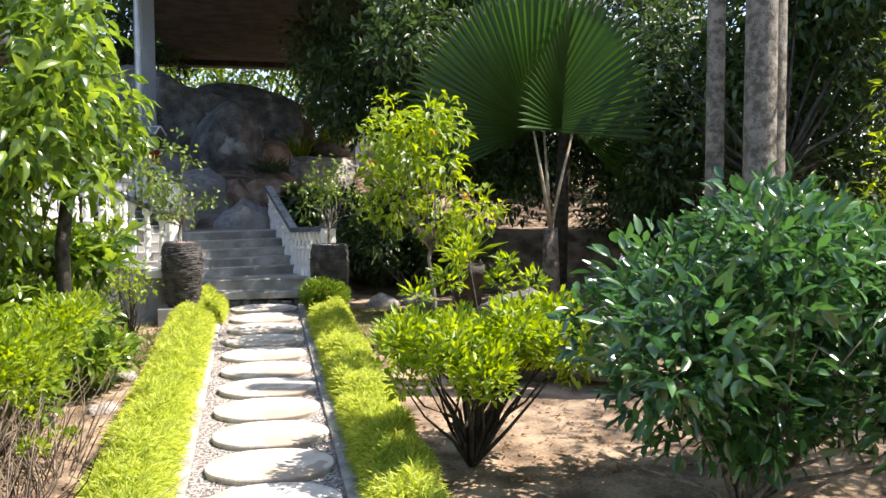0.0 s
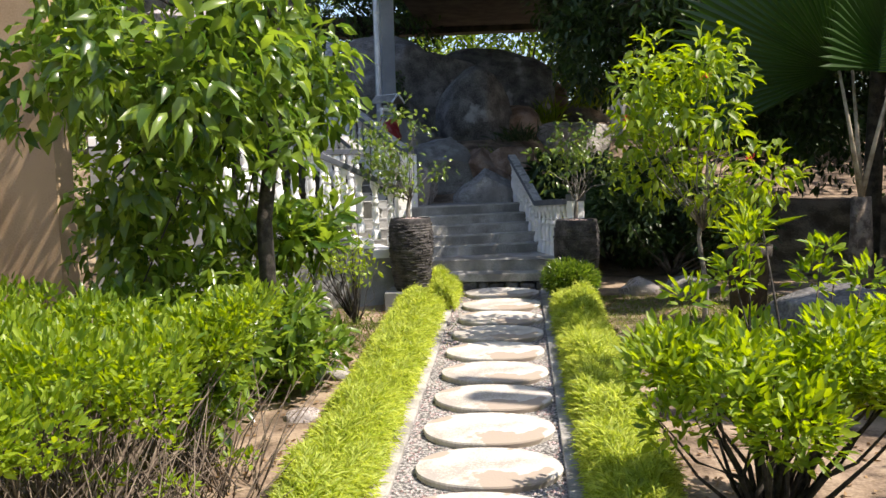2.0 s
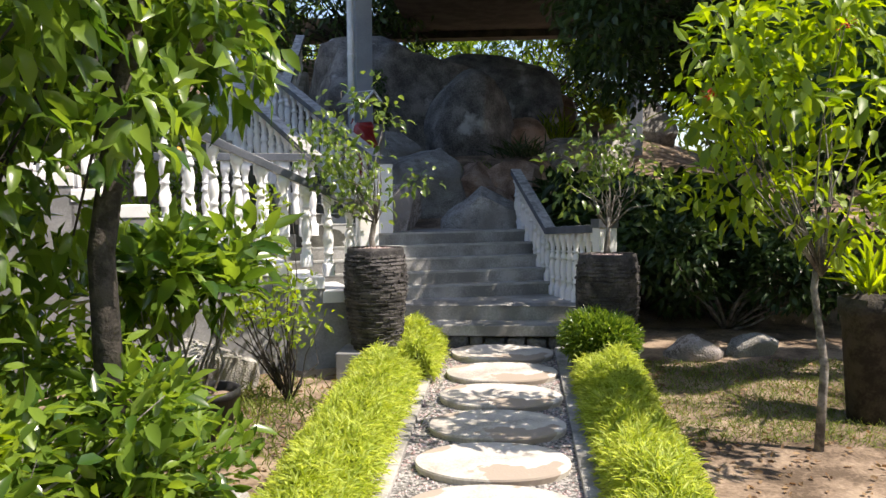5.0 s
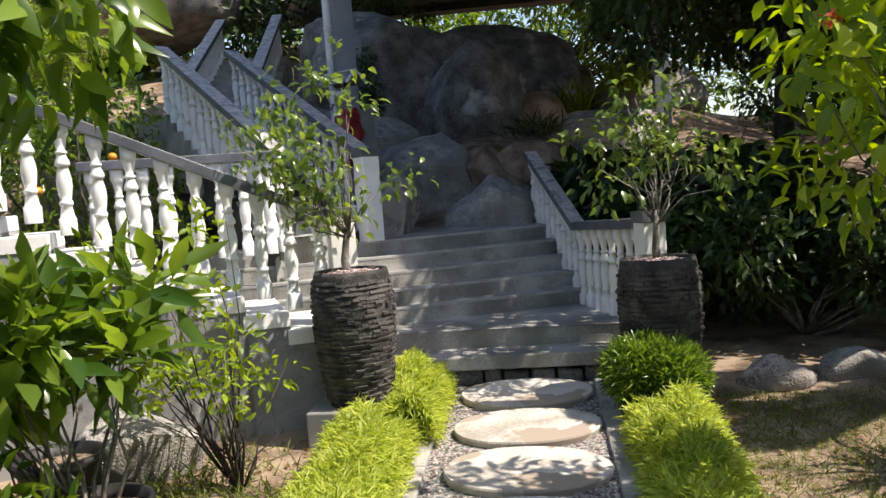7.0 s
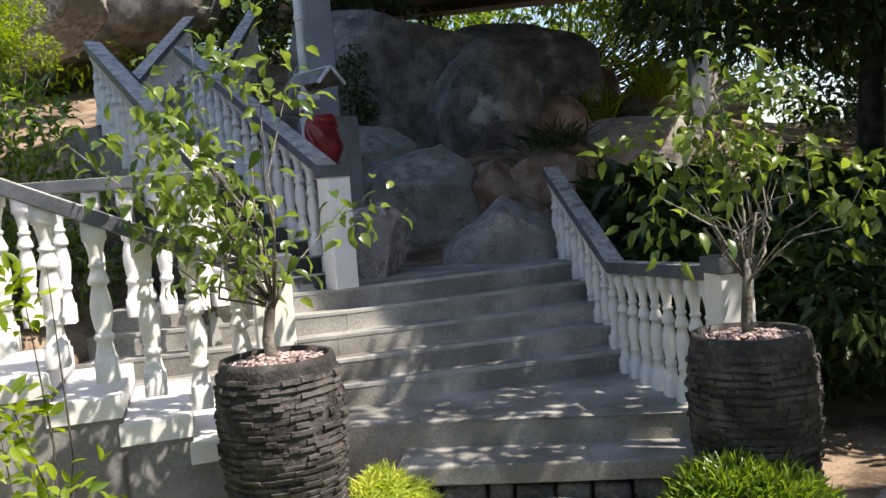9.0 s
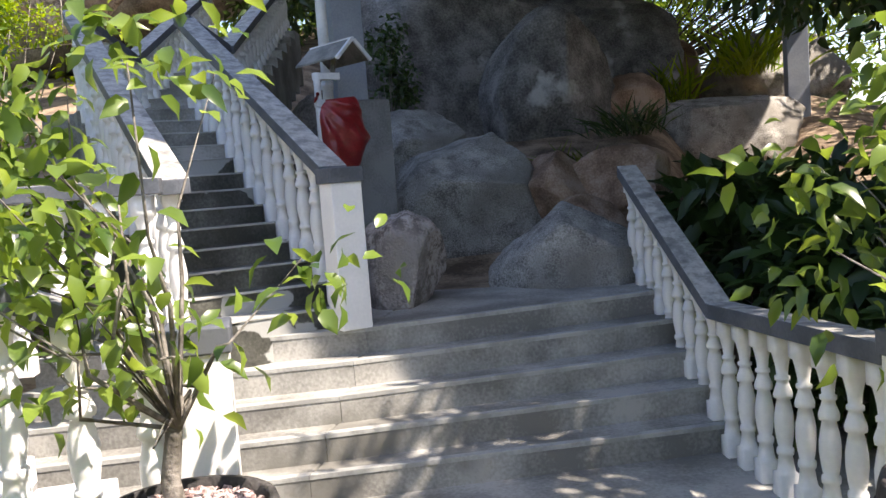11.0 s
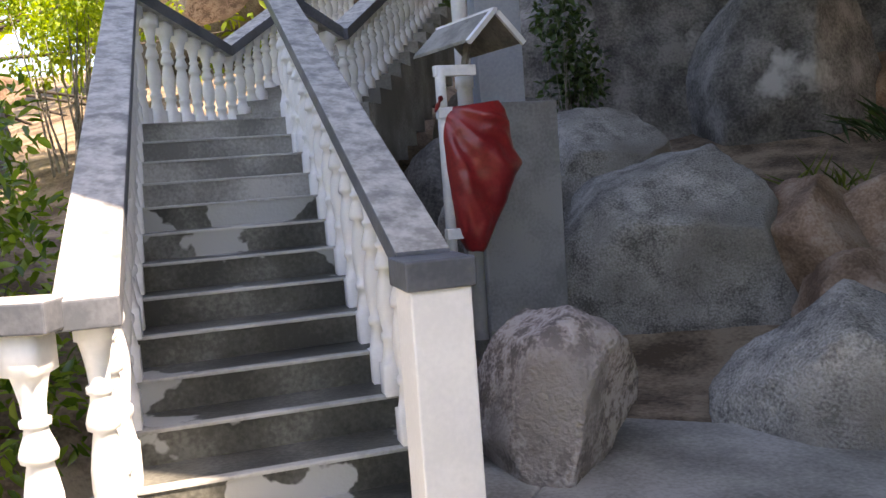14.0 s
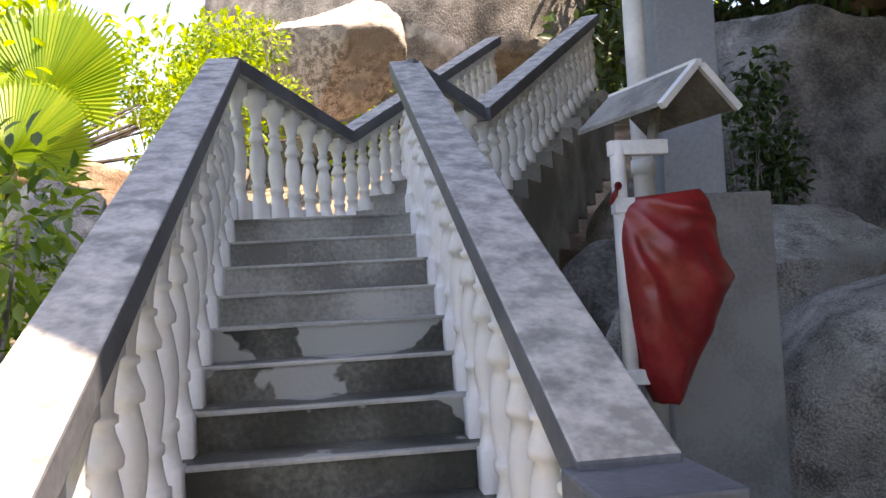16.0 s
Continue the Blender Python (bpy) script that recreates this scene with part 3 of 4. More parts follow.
# lamp on its pole with the red sheet tied below
lamp = thing("path_lamp", "white metal pole with a small gabled lamp hood", "lamp")
v, f = tube([(0, 0, 1.35), (0, 0, 2.56), (0.0, 0, 2.6)], [0.026, 0.026, 0.022], 12)
part("pole", mesh_of("pole", v, f, M_POLE, True), lamp)
hood = bmesh.new()
hw, hl, hh, th = 0.15, 0.25, 0.11, 0.014
for sgn in (-1, 1):
    q = [(0, -hl, hh), (sgn * hw, -hl, -0.03), (sgn * hw, hl, -0.03), (0, hl, hh)]
    a = [hood.verts.new(Vector(c)) for c in q]
    b = [hood.verts.new(Vector(c) - Vector((0, 0, th))) for c in q]
    hood.faces.new(a)
    hood.faces.new(b[::-1])
    for k in range(4):
        hood.faces.new((a[k], b[k], b[(k + 1) % 4], a[(k + 1) % 4]))
ob = part("lamp_hood", from_bm("hood", hood, M_LAMP), lamp, "weathered folded metal hood")
ob.matrix_world = pose(0.17, 0.10, 2.72, 0, 0, 14)
v, f = tube([(0, -hl - 0.01, hh - 0.012), (0, hl, hh - 0.012)], [0.016, 0.016], 4)
ridge = part("ridge_tube", mesh_of("ridge", v, f, M_POLE), lamp, "pale square metal ridge tube")
ridge.matrix_world = ob.matrix_world.copy()
for sgn in (-1, 1):
    v, f = tube([(sgn * 0.012, -hl - 0.004, hh - 0.02), (sgn * hw, -hl - 0.004, -0.045)], [0.016, 0.016], 4)
    edge = part("edge_strip", mesh_of("edge", v, f, M_POLE), lamp, "pale metal edge strip")
    edge.matrix_world = ob.matrix_world.copy()
part("bracket", from_bm("bracket", box_bm(-0.03, -0.02, 2.55, 0.17, 0.02, 2.60, 0.005), M_POLE), lamp)
v, f = tube([(0.12, 0.0, 2.59), (0.17, 0.02, 2.80)], [0.018, 0.018], 4)
part("strut", mesh_of("strut", v, f, M_LAMP), lamp)
for z in (1.80, 2.36):
    part("clip", from_bm("clip", box_bm(-0.028, -0.03, z, 0.055, 0.02, z + 0.05, 0.004), M_POLE), lamp)
lamp.matrix_world = pose(-1.90, 11.92, 0, 0, 0, TU - 90)


def bag_bm():
    """A gathered sheet bag: tied at its upper corner, pulled to a point at its side, slack below."""
    bm = bmesh.new()
    nu, nv = 56, 48
    ts = [0, 0.06, 0.2, 0.34, 0.43, 0.52, 0.7, 0.88, 1.0]
    right = [0.10, 0.13, 0.145, 0.16, 0.205, 0.15, 0.10, 0.03, -0.03]
    left = [-0.16, -0.19, -0.195, -0.19, -0.185, -0.18, -0.165, -0.14, -0.10]
    grid = []
    for j in range(nv + 1):
        t = j / nv
        a, b = np.interp(t, ts, left), np.interp(t, ts, right)
        row = []
        for i in range(nu):
            w = 2 * math.pi * i / nu
            c, s = math.cos(w), math.sin(w)
            x = (a + b) / 2 + (b - a) / 2 * math.copysign(abs(c) ** 0.8, c)
            ang = math.atan2(0.70 * t + 0.04, x + 0.22)
            reach = math.hypot(0.70 * t, x + 0.2)
            pleat = 0.026 * (1 - abs(math.sin(ang * 6.5 + 0.6))) + 0.014 * (1 - abs(math.sin(ang * 15 + 2 * noise.noise((x * 6, t * 5, 0)))))
            crumple = 0.005 * noise.noise((x * 9, t * 7, s)) + 0.003 * noise.noise((x * 24, t * 18, s))
            y = s * (0.035 + 0.045 * math.sin(math.pi * min(1, t * 0.9 + 0.08))) + math.copysign(1, s) * abs(s) ** 0.3 * (pleat * min(1, reach * 4) + crumple)
            row.append(bm.verts.new((x, y, -0.68 * t + 0.012 * math.sin(9 * x) * (1 - t) + 0.02 * noise.noise((x * 12, s, 3)) * t)))
        grid.append(row)
    for j in range(nv):
        for i in range(nu):
            bm.faces.new((grid[j][i], grid[j][(i + 1) % nu], grid[j + 1][(i + 1) % nu], grid[j + 1][i]))
    bm.faces.new(grid[0])
    bm.faces.new(grid[-1][::-1])
    return bm


bag = thing("plastic_bag", "crumpled dark red plastic bag tied to the lamp pole", "bag", data=from_bm("bag", bag_bm(), M_BAG, True))
bag.matrix_world = pose(-1.77, 12.04, 2.42, 0, 0, TU - 90)


# rocks
def rock(name, label, at, size, mat, seed, rough=0.12, faces=(), turn=0, group="boulders", sub=5):
    """A boulder split along flat faces; faces: further (normal, distance) cuts."""
    bm = bmesh.new()
    bmesh.ops.create_icosphere(bm, subdivisions=sub, radius=1)
    rr = random.Random(seed)
    planes = [(Vector((rr.gauss(0, 1), rr.gauss(0, 1), rr.gauss(0, 0.8))).normalized(), rr.uniform(0.58, 0.85)) for _ in range(8)]
    planes += [(Vector(n).normalized(), d) for n, d in faces]
    off = Vector((seed * 3.1, seed * 1.7, 0))
    for v in bm.verts:
        p = v.co.copy()
        for nrm, dist in planes:
            over = p.dot(nrm) - dist
            if over > 0:
                p -= nrm * over * 0.96
        p *= 1 + rough * 0.7 * noise.noise(p * 1.3 + off) + 0.035 * noise.noise(p * 4 + off) + 0.02 * noise.noise(p * 9 + off) + 0.008 * noise.noise(p * 23 + off)
        v.co = Vector((p.x * size[0], p.y * size[1], p.z * size[2]))
    return thing(name, label, "rock", group, data=from_bm("rock", bm, mat, True), at=pose(*at, 0, 0, turn))


rock("boulder", "large grey granite boulder with a flat pale top", (-1.10, 13.35, 1.50), (0.90, 0.72, 0.86), M_ROCK, 5, 0.08, (((0.15, -0.50, 0.86), 0.58), ((0.1, -1, -0.42), 0.52), ((-0.75, -0.2, 0.62), 0.72), ((0.9, -0.1, 0.3), 0.80)), 6)
rock("boulder", "rounded grey granite rock behind the boulder", (-1.80, 14.4, 1.98), (0.68, 0.6, 0.56), M_ROCK, 7, 0.1, (((0.1, -0.5, 0.85), 0.66), ((0, -1, 0), 0.72)), 20)
rock("boulder", "cracked pink grey granite rock beside the newel post", (-1.25, 11.22, 1.25), (0.36, 0.36, 0.40), M_ROCKP, 11, 0.12, (((-0.35, -0.3, 0.9), 0.78), ((0, -1, 0.05), 0.78)))
rock("boulder", "speckled grey granite rock with a sloping top", (-0.22, 11.80, 1.10), (0.56, 0.40, 0.54), M_ROCK, 16, 0.10, (((-0.62, -0.2, 0.75), 0.62), ((0.45, -0.2, 0.87), 0.66), ((0.05, -1, 0.22), 0.66)))
rock("boulder", "ochre brown granite rock", (-0.38, 13.35, 1.55), (0.34, 0.4, 0.42), M_ROCKO, 19)
rock("boulder", "ochre brown rounded granite rock", (0.18, 13.45, 1.55), (0.55, 0.5, 0.42), M_ROCKO, 23)
rock("boulder", "low ochre rock wedged between boulders", (-0.15, 12.95, 1.30), (0.36, 0.3, 0.28), M_ROCKO, 29)
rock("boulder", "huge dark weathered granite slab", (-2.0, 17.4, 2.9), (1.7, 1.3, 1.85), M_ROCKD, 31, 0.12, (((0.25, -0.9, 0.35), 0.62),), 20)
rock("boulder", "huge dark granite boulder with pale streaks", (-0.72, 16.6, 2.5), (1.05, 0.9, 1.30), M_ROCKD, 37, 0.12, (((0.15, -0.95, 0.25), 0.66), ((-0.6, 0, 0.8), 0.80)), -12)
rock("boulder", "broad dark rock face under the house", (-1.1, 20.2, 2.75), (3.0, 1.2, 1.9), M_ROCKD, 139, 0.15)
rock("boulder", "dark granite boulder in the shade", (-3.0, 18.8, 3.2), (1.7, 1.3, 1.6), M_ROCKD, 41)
rock("boulder", "brown granite boulder behind grass tufts", (0.35, 17.3, 2.3), (0.6, 0.6, 0.65), M_ROCKO, 43)
rock("boulder", "long pale grey granite slab", (1.5, 17.2, 2.1), (1.05, 0.6, 0.58), M_ROCK, 47, 0.08, (((0.05, -0.2, 0.97), 0.66), ((0, -1, 0.1), 0.75)))
rock("boulder", "sunlit pale granite boulder on the terrace", (2.9, 21.0, 3.0), (1.3, 1.0, 0.9), M_ROCK, 53)
rock("boulder", "reddish granite boulder beyond the slab", (1.2, 21.5, 3.2), (0.6, 0.6, 0.7), M_ROCKO, 59)
rock("boulder", "sunlit tan boulder above the stairs", (-7.02, 16.48, 4.80), (0.95, 0.7, 0.72), M_ROCKP, 61, 0.12, (((0.2, -0.5, 0.85), 0.6), ((0, -1, -0.3), 0.6)))
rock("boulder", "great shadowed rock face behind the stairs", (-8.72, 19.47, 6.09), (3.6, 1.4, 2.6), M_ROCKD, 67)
rock("boulder", "pale sunlit boulder beside the stairs", (-6.75, 13.16, 3.07), (0.5, 0.45, 0.3), M_ROCKO, 71)
rock("boulder", "cream sunlit rock beneath the palm", (-5.80, 12.37, 2.56), (0.45, 0.4, 0.4), M_ROCK, 73)
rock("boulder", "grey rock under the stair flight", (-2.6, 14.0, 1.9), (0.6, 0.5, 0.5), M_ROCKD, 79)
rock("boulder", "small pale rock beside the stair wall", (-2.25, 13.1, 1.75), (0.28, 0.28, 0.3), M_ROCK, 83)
rock("boulder", "dark granite rock below the stairs", (-2.9, 15.6, 2.3), (0.7, 0.6, 0.7), M_ROCKD, 89)
rock("garden_stone", "rounded pale granite stone in the bed", (-2.2, 7.45, 0.05), (0.38, 0.32, 0.34), M_ROCK, 97, 0.12, group="bed stones")
rock("garden_stone", "dark grey rock at the palm's foot", (2.6, 4.6, 0.25), (0.55, 0.4, 0.5), M_ROCKD, 101, group="bed stones")
rock("garden_stone", "grey rock at the palm's foot", (3.3, 4.4, 0.2), (0.5, 0.4, 0.45), M_ROCK, 103, group="bed stones")
rock("garden_stone", "small pink bed-edging stone beside the lawn", (1.75, 8.7, 0.05), (0.28, 0.2, 0.16), M_ROCKP, 107, group="bed stones", sub=4)
rock("garden_stone", "small grey bed-edging stone beside the lawn", (2.3, 8.8, 0.05), (0.25, 0.2, 0.15), M_ROCK, 109, group="bed stones", sub=4)
rock("garden_stone", "low stone among fallen leaves", (-1.35, 4.3, -0.27), (0.16, 0.14, 0.09), M_ROCKP, 113, group="bed stones", sub=4)
rock("garden_stone", "low stone among fallen leaves", (-1.3, 5.3, -0.2), (0.16, 0.14, 0.1), M_ROCK, 127, group="bed stones", sub=4)


# planters
def planter(label, x, y, z0, z1, r, seed):
    ob = thing("planter", label, "planter", "stone planters")
    h = z1 - z0
    n = 40
    prof = [(0.0, 0.74), (0.25, 0.88), (0.55, 0.99), (0.8, 1.0), (0.97, 0.93), (1.0, 0.90), (1.0, 0.82), (0.93, 0.80)]
    verts = [(math.cos(2 * math.pi * s / n) * r * k, math.sin(2 * math.pi * s / n) * r * k, f * h) for f, k in prof for s in range(n)]
    faces = [(i * n + s, i * n + (s + 1) % n, (i + 1) * n + (s + 1) % n, (i + 1) * n + s) for i in range(len(prof) - 1) for s in range(n)]
    part("pot_wall", mesh_of("pot", verts, faces, M_SLATE, True), ob)
    rr = random.Random(seed)
    cv, cf = [], []
    rows = 26
    for j in range(rows):
        f0 = 0.04 + 0.9 * j / rows
        w = rr.uniform(0, 0.3)
        end = w + 2 * math.pi
        while w < end - 0.05:
            dw = rr.uniform(0.12, 0.42)
            k = np.interp(f0, [p[0] for p in prof[:6]], [p[1] for p in prof[:6]]) * r
            k1 = np.interp(f0 + 0.05, [p[0] for p in prof[:6]], [p[1] for p in prof[:6]]) * r
            o = rr.uniform(0.001, 0.018)
            z = f0 * h + rr.uniform(-0.008, 0.008)
            zz = z + 0.9 * h / rows * rr.uniform(0.7, 0.92)
            i0 = len(cv)
            for a in (w, w + dw - 0.012):
                for rad, zq in ((k - 0.01, z), (k + o, z + 0.004), (k1 + o, zz - 0.004), (k1 - 0.01, zz)):
                    cv.append((math.cos(a) * rad, math.sin(a) * rad, zq))
            cf += [(i0, i0 + 4, i0 + 5, i0 + 1), (i0 + 1, i0 + 5, i0 + 6, i0 + 2), (i0 + 2, i0 + 6, i0 + 7, i0 + 3), (i0, i0 + 1, i0 + 2, i0 + 3), (i0 + 4, i0 + 7, i0 + 6, i0 + 5)]
            w += dw
    tagged(part("stone_cladding", mesh_of("cladding", cv, cf, M_SLATE), ob, "thin stacked dark slate chips"), kind="stuff")
    pv, pf = [], []
    for _ in range(420):
        a, q = rr.uniform(0, 6.283), r * 0.8 * math.sqrt(rr.random())
        s = rr.uniform(0.012, 0.024)
        c = Vector((math.cos(a) * q, math.sin(a) * q, h * 0.95 + 0.03 * (1 - q / r) + rr.uniform(0, 0.015)))
        i0 = len(pv)
        e = Euler((rr.uniform(-0.6, 0.6), rr.uniform(-0.6, 0.6), rr.uniform(0, 6))).to_matrix()
        pv += [c + e @ Vector(d) * s for d in ((1, 0, 0), (0, 0.8, 0), (-1, 0, 0), (0, -0.8, 0), (0, 0, 0.45), (0, 0, -0.45))]
        pf += [(i0, i0 + 1, i0 + 4), (i0 + 1, i0 + 2, i0 + 4), (i0 + 2, i0 + 3, i0 + 4), (i0 + 3, i0, i0 + 4), (i0 + 1, i0, i0 + 5), (i0 + 2, i0 + 1, i0 + 5), (i0 + 3, i0 + 2, i0 + 5), (i0, i0 + 3, i0 + 5)]
    tagged(part("mulch", mesh_of("mulch", pv, pf, M_PEBBLE), ob, "pink stone chippings"), kind="stuff")
    bm = bmesh.new()
    bmesh.ops.create_circle(bm, cap_ends=True, segments=32, radius=r * 0.81)
    for v in bm.verts:
        v.co.z = h * 0.945
    part("soil", from_bm("soil", bm, M_SOIL), ob)
    ob.matrix_world = pose(x, y, z0)
    return ob


planter("round dark slate-clad planter filled with pink chippings", -0.98, 8.04, 0.17, 1.02, 0.255, 1)
planter("round dark slate-clad planter in the shade of shrubs", 0.97, 8.42, 0.0, 0.94, 0.265, 2)
pl = thing("plinth", "low concrete pad under the planter", "plinth", kind="structure", data=from_bm("pad", box_bm(-1.28, 7.80, -0.15, -0.74, 8.33, 0.17, 0.01), M_BLOCK))


# plants
def twigs(rng, base, tips, r0, r1, sides=6, wob=0.05):
    chunks = []
    for t in tips:
        b, t = Vector(base), Vector(t)
        mids = [b.lerp(t, f) + Vector(rng.normal(0, wob, 3)) for f in (0.3, 0.6)]
        mids[0].z += 0.05
        chunks.append(tube([b, *mids, t], [r0, r0 * 0.75 + r1 * 0.25, r0 * 0.35 + r1 * 0.65, r1], sides))
    return join(chunks)


def shrub(name, label, base, centres, radii, count, length, width, leafmat, seed, group="shrubs", category="shrub", bark=None, r0=0.02, shell=0.5,
          squash=0.85, spread=0.8, droop=0.3, trunk=None, up=0.0, thicket=0):
    rng = np.random.default_rng(seed)
    ob = thing(name, label, category, group)
    gz = Vector(base)
    if trunk:
        top = Vector(trunk)
        v1, f1 = tube([gz - Vector((0, 0, 0.1)), gz.lerp(top, 0.35) + Vector(rng.normal(0, 0.03, 3)), gz.lerp(top, 0.7) + Vector(rng.normal(0, 0.03, 3)), top], [r0 * 2.2, r0 * 1.8, r0 * 1.5, r0 * 1.2], 9)
        part("trunk", mesh_of("trunk", v1, f1, bark or M_BARK, True), ob)
        start = gz.lerp(top, 0.75)
    else:
        start = gz
    tips = []
    many = len(centres) > 16
    for k, (c, r) in enumerate(zip(centres, radii)):
        for _ in range(1 if many else 2):
            tips.append(Vector(c) + Vector(rng.normal(0, r * 0.4, 3)))
    v, f = twigs(rng, start, tips, r0 * (0.5 if trunk else 1), r0 * 0.15)
    part("branchwork", mesh_of("branchwork", v, f, bark or M_BARK, True), ob)
    if thicket:
        lo, hi = np.min(centres, 0), np.max(centres, 0)
        sticks = []
        for _ in range(thicket):
            a = Vector((rng.uniform(lo[0], hi[0]), rng.uniform(lo[1], hi[1]), gz.z - 0.05))
            b = a + Vector((rng.normal(0, 0.3), rng.normal(0, 0.3), (hi[2] - gz.z) * rng.uniform(0.3, 0.78)))
            m = a.lerp(b, 0.5) + Vector(rng.normal(0, 0.07, 3))
            sticks.append(tube([a, m, b], [0.006, 0.005, 0.002], 4))
        v, f = join(sticks)
        part("twig_mass", mesh_of("twig_mass", v, f, bark or M_BARK, True), ob, "dense bare brown twigs")
    pos, out = clump_points(rng, centres, radii, count, shell, squash)
    out[:, 2] += up
    part("foliage", leaf_mesh("foliage", pos, out, length, width, leafmat, rng, spread, droop), ob)
    return ob


def hedge(label, x0, x1, y0, y1, h, count, seed):
    """A low feathery border: many thin curved leaves over a lumpy strip."""
    rng = np.random.default_rng(seed)
    ob = thing("border_hedge", label, "hedge", "lime border hedges")
    y = rng.uniform(y0, y1, count)
    w = rng.uniform(-1, 1, count)
    xm, hw = (x0 + x1) / 2, (x1 - x0) / 2
    gz = np.array([path_z(v) for v in y])
    lump = np.array([noise.noise((a * 2.2, b * 1.2, seed)) for a, b in zip(y, w)])
    prof = np.sqrt(np.clip(1 - np.abs(w) ** 3, 0, 1))
    z = gz + (h * (0.85 + 0.5 * lump)) * prof * rng.uniform(0.45, 1.0, count) ** 0.5
    x = xm + w * hw * (1.0 + 0.15 * lump)
    pos = np.stack([x, y, z], 1)
    out = np.stack([w * 0.8, rng.normal(0, 0.3, count), np.full(count, 0.9)], 1)
    part("foliage", leaf_mesh("foliage", pos, out, 0.085, 0.012, L_LIME, rng, 0.8, 0.6), ob)
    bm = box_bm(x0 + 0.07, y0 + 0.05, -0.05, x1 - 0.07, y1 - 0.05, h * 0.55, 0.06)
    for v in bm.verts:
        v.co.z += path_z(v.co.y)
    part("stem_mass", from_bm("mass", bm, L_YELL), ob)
    return ob


hedge("feathery lime green border hedge along the path", -1.08, -0.60, 1.0, 7.76, 0.31, 42000, 1)
hedge("narrow end of the lime border hedge beside the planter", -0.84, -0.48, 7.72, 8.70, 0.33, 9000, 4)
hedge("feathery lime green border hedge along the path", 0.66, 1.12, 1.0, 7.8, 0.30, 36000, 2)
# mid green, not yellow green: the mound's shade is put into its leaf colour
shrub("border_shrub", "round feathery green mound beside the steps", (0.86, 8.08, -0.05), [(0.80, 8.10, 0.27), (0.96, 8.04, 0.26)], [0.25, 0.23], 7000, 0.07, 0.013, L_MID, 3, spread=0.6, r0=0.006, up=0.6)


def grown(rng, x0, x1, y0, y1, z0, z1, n, r):
    c = [(rng.uniform(x0, x1), rng.uniform(y0, y1), rng.uniform(z0, z1)) for _ in range(n)]
    return c, [rng.uniform(r * 0.7, r * 1.2) for _ in range(n)]


rr = random.Random(11)
# clipped box-like shrub near the start
c, r = grown(rr, -2.9, -1.30, 0.7, 3.2, 0.60, 0.82, 64, 0.18)
cl, rl = grown(rr, -2.7, -1.28, 0.8, 3.2, -0.3, 0.35, 60, 0.3)
c, r = c + cl, r + [v * 0.16 for v in rl]
shrub("clipped_shrub", "clipped yellow green shrub with bare twiggy sides", (-2.0, 2.1, -0.4), c, r, 20000, 0.052, 0.026, L_YELL, 21, spread=0.5, droop=0.1, up=0.9, shell=0.4, r0=0.012, bark=M_TWIG, thicket=650)
# flowering bush beside the path
c, r = grown(rr, 0.95, 2.15, 1.75, 2.95, 0.38, 0.76, 34, 0.22)
c += [(1.35, 2.5, 1.02), (1.40, 2.5, 1.16), (1.43, 2.5, 1.28), (1.75, 2.6, 0.98), (1.8, 2.6, 1.12), (1.1, 2.4, 0.92), (2.05, 2.7, 0.95)]
r += [0.12, 0.08, 0.06, 0.11, 0.07, 0.10, 0.10]
shrub("clipped_shrub", "rounded yellow green shrub on bare dark stems", (1.50, 2.45, -0.38), c, r, 9500, 0.07, 0.032, L_YELL, 22, spread=0.55, droop=0.15, up=0.7, shell=0.35, r0=0.018, bark=M_BARKD)
# deep green flowering bush
c, r = grown(rr, 1.95, 4.2, 0.4, 1.9, 0.15, 1.42, 40, 0.40)
wb = shrub("flowering_shrub", "deep glossy green shrub with small white flowers", (2.9, 1.2, -0.4), c, r, 8500, 0.13, 0.055, L_GLOSS, 23, spread=0.6, droop=0.3, up=0.4, shell=0.4, r0=0.02)
rng = np.random.default_rng(5)
pos, out = clump_points(rng, c, r, 60, 0.95, 0.9)
tagged(part("flowers", leaf_mesh("flowers", np.repeat(pos, 5, 0), np.repeat(out, 5, 0), 0.035, 0.025, M_PETAL, rng, 0.9, 0.0), wb, "small white flowers"), kind="stuff")
# left shrubs with broad leaves
c, r = grown(rr, -2.9, -1.38, 3.0, 6.0, -0.1, 0.72, 46, 0.28)
shrub("broadleaf_shrub", "bright green broad-leaved shrub in the bed", (-2.1, 4.4, -0.25), c, r, 5600, 0.14, 0.062, L_MID, 24, spread=0.8, droop=0.3, up=0.5, shell=0.3, r0=0.012)
c, r = grown(rr, -2.35, -1.6, 5.7, 6.6, 0.62, 1.2, 11, 0.24)
shrub("broadleaf_shrub", "large pale-leaved plant in a black pot", (-1.9, 6.4, -0.1), c, r, 520, 0.24, 0.09, L_MID, 25, spread=0.7, droop=0.4, up=0.4, shell=0.2, r0=0.012)
# left tree: dark trunk, hanging leaves
c, r = grown(rr, -3.0, -1.35, 3.9, 5.7, 1.9, 3.6, 26, 0.38)
c += [(-1.5, 3.3, 2.4), (-1.7, 3.2, 2.0), (-2.2, 3.3, 2.3), (-1.4, 3.6, 2.9), (-2.4, 3.5, 2.9), (-2.8, 3.6, 2.2), (-2.3, 3.9, 1.6)]
r += [0.36, 0.32, 0.38, 0.36, 0.4, 0.4, 0.3]
c += [(-2.2, 4.4, 1.4), (-2.6, 4.6, 1.2), (-2.0, 4.6, 1.75), (-1.5, 4.75, 1.75), (-2.9, 4.9, 1.6), (-2.4, 5.0, 1.0)]
